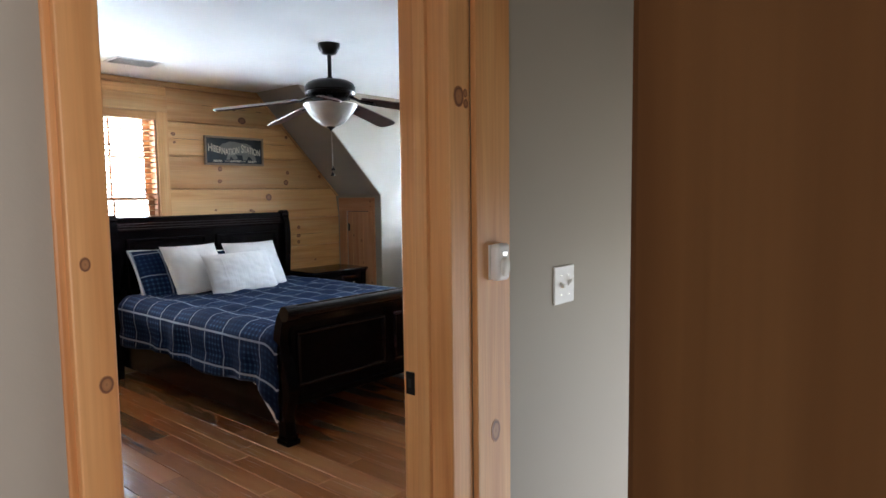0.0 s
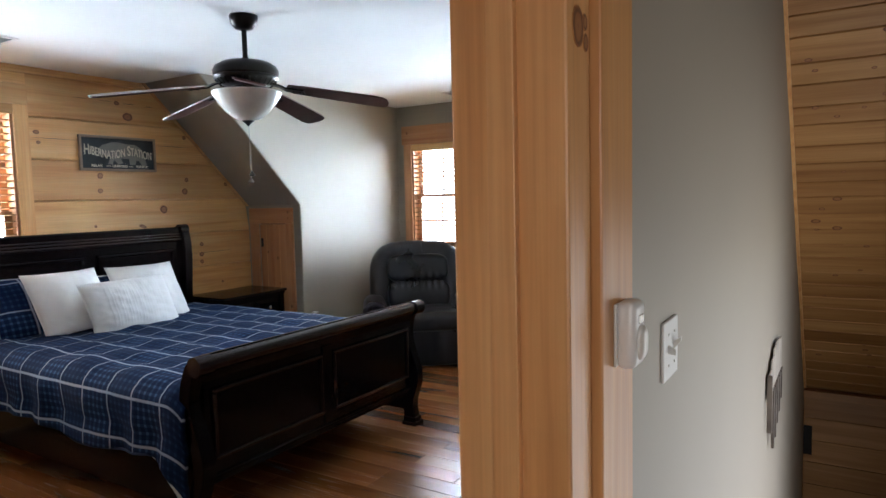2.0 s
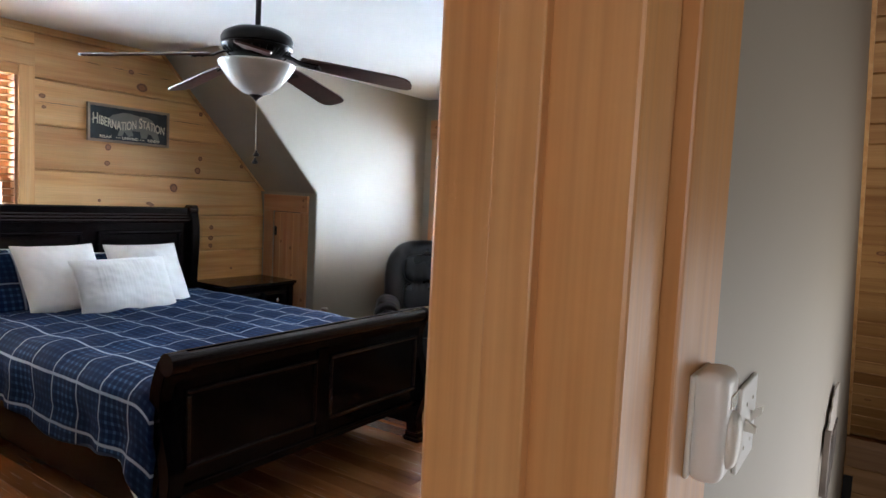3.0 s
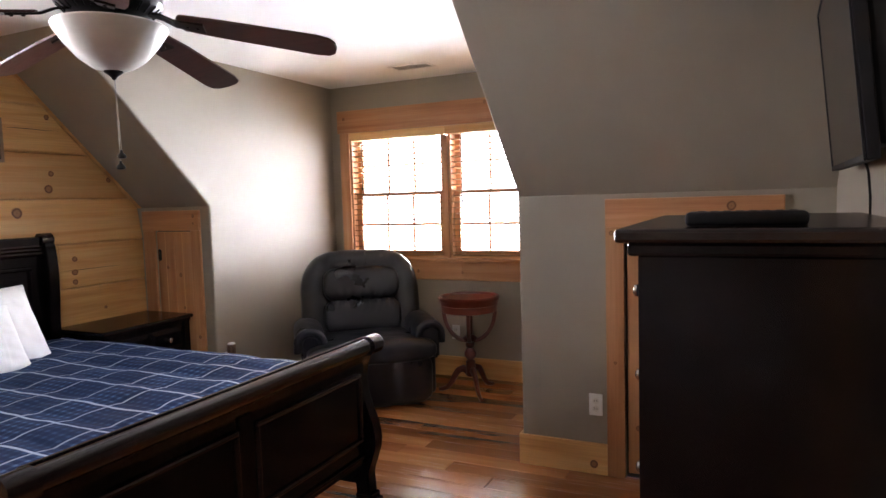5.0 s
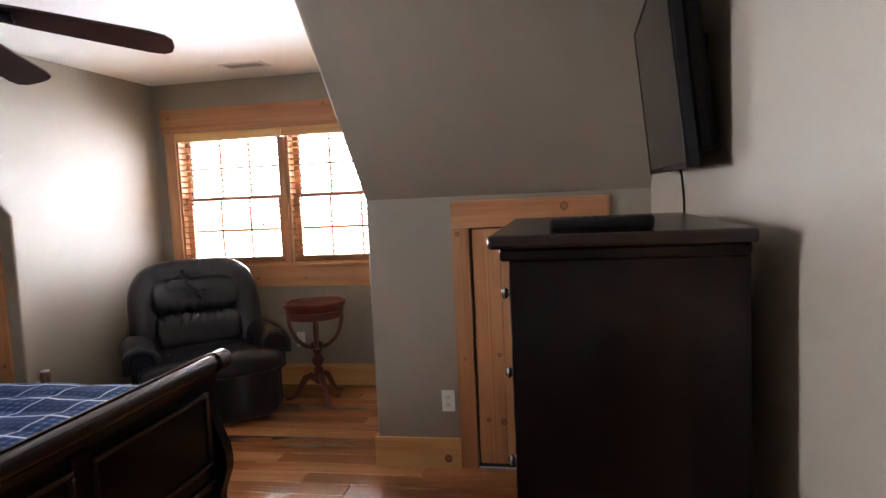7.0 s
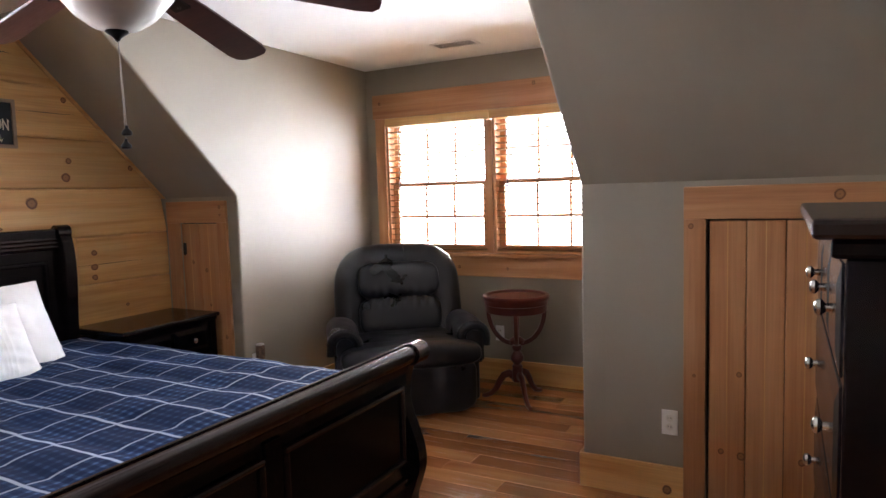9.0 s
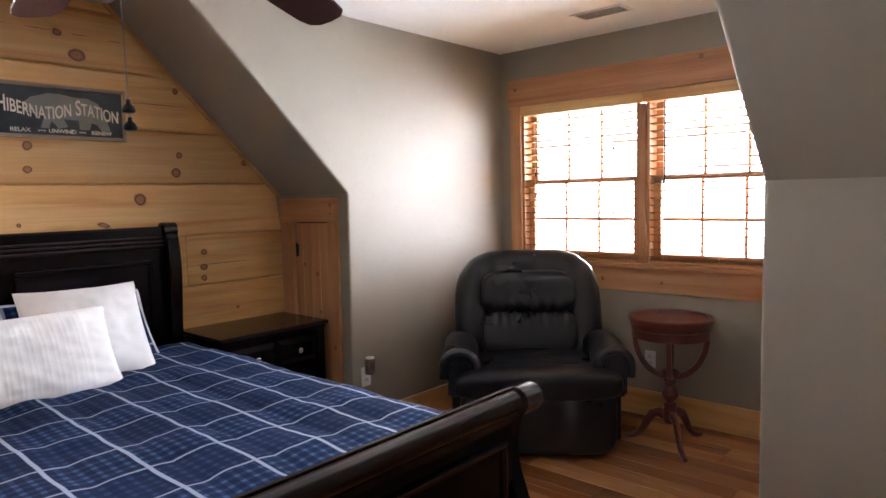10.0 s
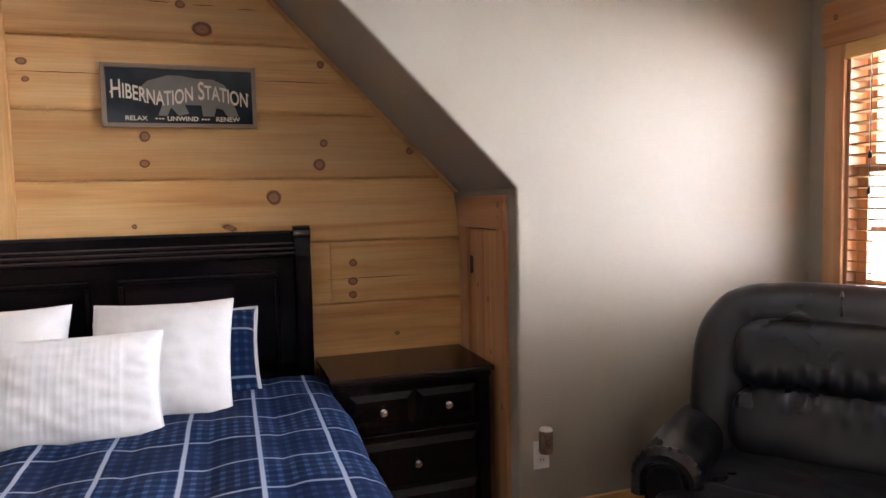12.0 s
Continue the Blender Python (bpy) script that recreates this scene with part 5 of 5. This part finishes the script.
def drawer(root, xf, sx, y0, y1, z0, z1, knobs_y, depth=0.014, knob_size=1.0):
    """A drawer front with a raised, bevelled field; sx: the way its face looks along x."""
    a, b = sorted((xf - sx * 0.012, xf))
    d = part("drawer", box(a, b, y0, y1, z0, z1, 0.002), espresso, root)
    bm = bmesh.new()
    x0, x1, m = xf, xf + sx * depth, 0.03
    lo = [bm.verts.new((x0, y, z)) for y, z in ((y0 + .004, z0 + .004), (y1 - .004, z0 + .004), (y1 - .004, z1 - .004), (y0 + .004, z1 - .004))]
    hi = [bm.verts.new((x1, y, z)) for y, z in ((y0 + m, z0 + m), (y1 - m, z0 + m), (y1 - m, z1 - m), (y0 + m, z1 - m))]
    bm.faces.new(hi)
    bm.faces.new(lo)
    for i in range(4):
        j = (i + 1) % 4
        bm.faces.new((lo[i], lo[j], hi[j], hi[i]))
    part("raised_field", bm, espresso, d)
    for y in knobs_y:
        knob_part(d, xf + sx * depth, y, (z0 + z1) / 2, sx, knob_size)
    return d


ns = thing("nightstand", -5.97, 5.44, 0, "dark espresso nightstand with raised drawer fronts beside the bed", "nightstand")
NY0, NY1, NXF = 5.08, 5.765, -5.775
part("carcass", box(-6.19, NXF, NY0 + 0.015, NY1 - 0.015, 0.07, 0.685, 0.003), espresso, ns)
part("top", box(-6.20, NXF + 0.03, NY0 - 0.005, NY1 + 0.008, 0.692, 0.717, 0.007), espresso_sheen, ns)
part("cornice", box(-6.195, NXF + 0.018, NY0 + 0.006, NY1 - 0.006, 0.672, 0.6925, 0.005), espresso, ns)
part("plinth", box(-6.19, NXF + 0.012, NY0 + 0.008, NY1 - 0.008, 0.0, 0.085, 0.005), espresso, ns)
for y in (NY0 + 0.012, NY1 - 0.062):
    part("corner_post", box(NXF - 0.02, NXF + 0.012, y, y + 0.05, 0.085, 0.672, 0.004), espresso, ns)
NM = (NY0 + NY1) / 2
drawer(ns, NXF + 0.004, 1, NY0 + 0.07, NM - 0.004, 0.50, 0.645, (NY0 + 0.07 + (NM - NY0 - 0.074) / 2,))
drawer(ns, NXF + 0.004, 1, NM + 0.004, NY1 - 0.07, 0.50, 0.645, (NM + (NY1 - 0.07 - NM) / 2,))
part("rail", box(NXF, NXF + 0.014, NY0 + 0.062, NY1 - 0.062, 0.455, 0.475, 0.006), espresso, ns)
drawer(ns, NXF + 0.004, 1, NY0 + 0.07, NY1 - 0.07, 0.245, 0.44, (NM,))
drawer(ns, NXF + 0.004, 1, NY0 + 0.07, NY1 - 0.07, 0.10, 0.232, (NM,))

ds = thing("chest_of_drawers", -2.22, 4.1, 0, "tall dark espresso chest of drawers with nickel knobs", "chest of drawers")
DX0, DX1, DY0, DY1 = -2.452, -2.0, 3.755, 4.465
part("carcass", box(DX0, DX1, DY0, DY1, 0.08, 1.335, 0.003), espresso, ds)
part("top", box(DX0 - 0.04, DX1 + 0.008, DY0 - 0.025, DY1 + 0.025, 1.36, 1.387, 0.007), espresso_sheen, ds)
part("cornice", box(DX0 - 0.018, DX1, DY0 - 0.012, DY1 + 0.012, 1.335, 1.3605, 0.006), espresso, ds)
part("plinth", box(DX0 - 0.01, DX1, DY0 - 0.006, DY1 + 0.006, 0.0, 0.10, 0.005), espresso, ds)
DM = (DY0 + DY1) / 2
for z0, z1 in ((0.115, 0.34), (0.35, 0.545), (0.555, 0.75), (0.76, 0.955), (0.965, 1.16)):
    drawer(ds, DX0 - 0.003, -1, DY0 + 0.03, DY1 - 0.03, z0, z1, (DY0 + 0.16, DY1 - 0.16), 0.004, 0.8)
third = (DY1 - DY0 - 0.06) / 3
for k in range(3):
    ya = DY0 + 0.03 + third * k
    drawer(ds, DX0 - 0.003, -1, ya + 0.003, ya + third - 0.003, 1.172, 1.325, (ya + third / 2,), 0.004, 0.8)

rc = thing("remote_control", -2.26, 3.82, 1.387, "black remote control and small box lying on the chest", "remote")
part("body", box(-2.372, -2.165, 3.795, 3.865, 1.3872, 1.414, 0.009, segments=3), tv_black, rc, "", True)
for i in range(8):
    part("button", box(-2.35 + i * 0.022, -2.337 + i * 0.022, 3.815, 3.84, 1.4138, 1.4155, 0.0005), slot_dark, rc)

# ---- television ----
tv = thing("television", EAST_X, 4.68, 1.78, "flat black television on a tilted wall mount", "television")
TVM = Matrix.Translation((-2.035, 4.695, 1.785)) @ Matrix.Rotation(radians(-2.0), 4, "Z") @ Matrix.Rotation(radians(-5.5), 4, "Y")
W2, H2 = 0.475, 0.275


def tvpart(name, bm, mat, parent, label=""):
    bm.transform(TVM)
    return part(name, bm, mat, parent, label)


case = tvpart("case", box(0.0, 0.03, -W2, W2, -H2, H2, 0.004), tv_black, tv)
tvpart("screen", box(-0.0025, 0.0, -W2 + 0.010, W2 - 0.010, -H2 + 0.016, H2 - 0.010), screen_mat, tv, "dark glossy screen")
for q in ((-W2, W2, -H2, -H2 + 0.015), (-W2, W2, H2 - 0.009, H2), (-W2, -W2 + 0.009, -H2 + 0.015, H2 - 0.009), (W2 - 0.009, W2, -H2 + 0.015, H2 - 0.009)):
    tvpart("bezel", box(-0.005, 0.0, *q, 0.001), tv_black, case)
tvpart("back_bulge", box(0.03, 0.085, -W2 + 0.05, W2 - 0.05, -0.24, 0.20, 0.016), tv_black, case)
tvpart("badge", box(-0.0062, -0.005, -0.02, 0.02, -H2 + 0.004, -H2 + 0.009), nickel, case)
part("mount_arm", box(-1.99, -1.93, 4.60, 4.80, 1.72, 1.86, 0.004), black_metal, tv)
part("wall_plate", box(-1.935, EAST_X, 4.50, 4.90, 1.68, 1.90, 0.003), black_metal, tv)
part("power_cord", sweep([(-1.95, 4.86, 1.56), (-1.93, 4.87, 1.50), (-1.922, 4.88, 1.42), (-1.922, 4.88, 0.6)], circle(0.004, 8)), black_metal, tv)

# ---- recliner ----
rec = thing("recliner", -4.59, 6.24, 0, "black leather recliner with rolled arms standing in the dormer", "armchair", turn=39)


def rp(name, bm, parent=None, label=""):
    return local_part(name, bm, leather, parent or rec, label, True)


def gather(bm, cx, cz, amp, freq):
    """Puckers that run from a seam."""
    for v in bm.verts:
        v.co.y += amp * math.sin(v.co.x * freq + 2.0 * noise.noise(Vector((v.co.x * 5, 0, cz)))) * math.exp(-((v.co.z - cz) / 0.05) ** 2)
    return bm


rp("base", box(-0.33, 0.33, 0.10, 0.72, 0.03, 0.36, 0.03, segments=3))
rp("plinth", box(-0.30, 0.30, 0.14, 0.68, 0.0, 0.035, 0.005))
fr_ = puff((0, 0.06, 0.205), (0.84, 0.17, 0.36), 0.26, 64, 30, 0.008, 7.0, e2=0.36)
for v in fr_.verts:
    if v.co.y < 0.07:
        v.co.y += 0.016 * math.exp(-((v.co.x - 0.12) / 0.016) ** 2) + 0.016 * math.exp(-((v.co.x + 0.12) / 0.016) ** 2)
rp("footrest", fr_)
rp("seat", puff((0, 0.29, 0.42), (0.70, 0.66, 0.17), 0.35, 64, 30, 0.012, 6.0, e2=0.55))
rp("seat_front", gather(puff((0, 0.05, 0.418), (0.90, 0.24, 0.172), 0.26, 96, 30, 0.009, 8.0, e2=0.6), 0, 0.36, 0.004, 60))


def lean(bm):
    bm.transform(Matrix.Translation((0, 0.52, 0.45)) @ Matrix.Rotation(radians(-14), 4, "X") @ Matrix.Translation((0, -0.52, -0.45)))
    return bm


rp("lower_back_cushion", lean(gather(puff((0, 0.535, 0.58), (0.58, 0.25, 0.30), 0.24, 160, 44, 0.0, 5.0, e2=0.55), 0, 0.69, 0.009, 105)))
rp("head_cushion", lean(gather(puff((0, 0.535, 0.83), (0.575, 0.25, 0.275), 0.24, 160, 44, 0.0, 5.0, e2=0.55), 0, 0.725, 0.007, 95)))
arch = []
for i in range(31):
    a = math.pi * i / 30
    arch.append((0.338 * spow(math.cos(a), 0.42), 0.56, 0.62 + 0.372 * spow(math.sin(a), 0.42)))
arch = [(arch[0][0], 0.56, 0.40), (arch[0][0], 0.56, 0.5)] + arch + [(arch[-1][0], 0.56, 0.5), (arch[-1][0], 0.56, 0.40)]
ab = sweep(arch, circle(0.118, 18, 0.095), up=(0, 1, 0))
for v in ab.verts:
    k = v.co.z
    v.co += Vector((0, 1, 0)) * (0.014 * noise.noise(v.co * 9))
    v.co.y += 0.008 * math.sin(v.co.x * 60) * (1 if k > 0.95 else 0)
rp("back_roll", lean(ab))
for sx_ in (-0.05, 0.045):
    rp("back_seam", lean(sweep([(sx_, 0.50, 0.965), (sx_, 0.466, 0.995), (sx_, 0.475, 1.05), (sx_, 0.52, 1.092), (sx_, 0.58, 1.094)], circle(0.006, 8))))
rp("back_shell", lean(puff((0, 0.62, 0.66), (0.74, 0.18, 0.80), 0.4, 36, 20, 0.004, 6.0)))
for s in (-1, 1):
    arm = rp("arm", box(s * 0.405 - 0.06, s * 0.405 + 0.06, 0.10, 0.66, 0.06, 0.50, 0.03, segments=3))
    cx, cz = s * 0.415, 0.50

    def hood(rad, low, n=20):
        """The outline of a rolled arm: an arch of that radius with straight cheeks."""
        pts = [(cx + rad, low)] + [(cx + rad * math.cos(math.pi * k / n), cz + rad * 0.92 * math.sin(math.pi * k / n)) for k in range(n + 1)] + [(cx - rad, low)]
        return pts

    pad = sweep([(cx, 0.07 + 0.56 * k / 14, 0.0) for k in range(15)], [(-(px - cx), pz) for px, pz in hood(0.104, 0.46)])
    for v in pad.verts:
        f = (v.co.y - 0.07) / 0.56
        v.co.z += 0.018 * math.sin(math.pi * min(1, f * 1.1)) + 0.004 * noise.noise(v.co * 9)
        v.co.x += 0.006 * noise.noise(v.co * 8 + Vector((3, 1, 7)))
    rp("arm_pad", pad, arm)
    rim = [(px, 0.075, pz) for px, pz in hood(0.086, 0.44, 40)]
    ring = sweep(rim, lambda f: circle(0.028 * (1 + 0.11 * math.sin(f * 95)), 10, 0.036), up=(0, 1, 0))
    rp("arm_piping", ring, arm)
    rp("arm_front", prism(hood(0.066, 0.33), 1, 0.048, 0.12, 0.014, segments=3), arm)

# ---- pedestal table ----
tb = thing("pedestal_table", -4.14, 6.885, 0, "small round cherry pedestal table with open arms and three feet", "side table")


def tp(name, bm, parent=None, label=""):
    return local_part(name, bm, cherry, parent or tb, label, True)


tp("top", lathe([(0.0, 0.672), (0.20, 0.672), (0.214, 0.676), (0.216, 0.70), (0.221, 0.706), (0.226, 0.715), (0.226, 0.733), (0.218, 0.739), (0.202, 0.737), (0.194, 0.722), (0.0, 0.718)], 56))
tp("apron", lathe([(0.188, 0.672), (0.208, 0.672), (0.208, 0.625), (0.2, 0.62), (0.188, 0.625)], 48))
tp("pedestal", lathe([(0.0, 0.385), (0.03, 0.385), (0.036, 0.37), (0.03, 0.352), (0.022, 0.345), (0.03, 0.335), (0.046, 0.305), (0.044, 0.28), (0.028, 0.262), (0.022, 0.252), (0.034, 0.245), (0.036, 0.235), (0.032, 0.225), (0.038, 0.205), (0.038, 0.14), (0.03, 0.13), (0.0, 0.128)], 32))
tp("hub", lathe([(0.0, 0.385), (0.05, 0.40), (0.055, 0.42), (0.03, 0.44), (0.0, 0.445)], 24))
for k in range(4):
    a = radians(20 + 90 * k)
    d = Vector((math.cos(a), math.sin(a), 0))
    pts = []
    for i in range(13):
        f = i / 12
        ang = -math.pi / 2 + f * math.pi / 2 * 1.06
        pts.append(d * (0.025 + 0.165 * math.cos(ang)) + Vector((0, 0, 0.635 + 0.235 * math.sin(ang))))
    tp("brace", sweep(pts, lambda f: [(-0.013, -0.014), (0.013, -0.014), (0.015, 0.0), (0.013, 0.014), (-0.013, 0.014), (-0.015, 0.0)]))
for k in range(3):
    a = radians(-50 + 120 * k)
    d = Vector((math.cos(a), math.sin(a), 0))
    rows = [(0.02, 0.165), (0.06, 0.185), (0.095, 0.17), (0.125, 0.125), (0.15, 0.075), (0.185, 0.035), (0.225, 0.018), (0.25, 0.016)]
    pts = [d * r + Vector((0, 0, z)) for r, z in rows]
    tp("leg", sweep(pts, lambda f: circle(0.021 - 0.008 * f, 10, (0.03 - 0.017 * f))))


# ---- floor boards ----
def board(x0, x1, y0, y1, ztop):
    bm = bmesh.new()
    c, g = 0.0025, 0.0006
    rows = []
    for (o, z) in ((g, ztop - 0.016), (g, ztop - 0.002), (g + c, ztop)):
        rows.append([bm.verts.new(p) for p in ((x0 + o, y0 + o, z), (x1 - o, y0 + o, z), (x1 - o, y1 - o, z), (x0 + o, y1 - o, z))])
    for a, b in zip(rows, rows[1:]):
        for i in range(4):
            j = (i + 1) % 4
            bm.faces.new((a[i], a[j], b[j], b[i]))
    bm.faces.new(rows[-1])
    bm.faces.new(rows[0][::-1])
    return bm


rf = random.Random(11)
y = 1.55
while y < WIN_Y:
    w = 0.125
    y1 = min(y + w, WIN_Y)
    xa, xb = (LOG_X, EAST_X) if y1 < KNEE_Y + 0.02 else (CHEEK_L, CHEEK_R)
    x = xa - rf.uniform(0.0, 0.9)
    while x < xb:
        n = x + rf.uniform(0.7, 1.7)
        p, q = max(x, xa), min(n, xb)
        if q - p > 0.02:
            part("plank", board(p, q, y, y1, rf.uniform(-0.0006, 0.0006)), floor_wood, floor)
        x = n
    y = y1
part("rest_of_boards", box(LOG_X, EAST_X, 0.1, 1.55, -0.016, 0.0), floor_wood, floor)["kind"] = "stuff"
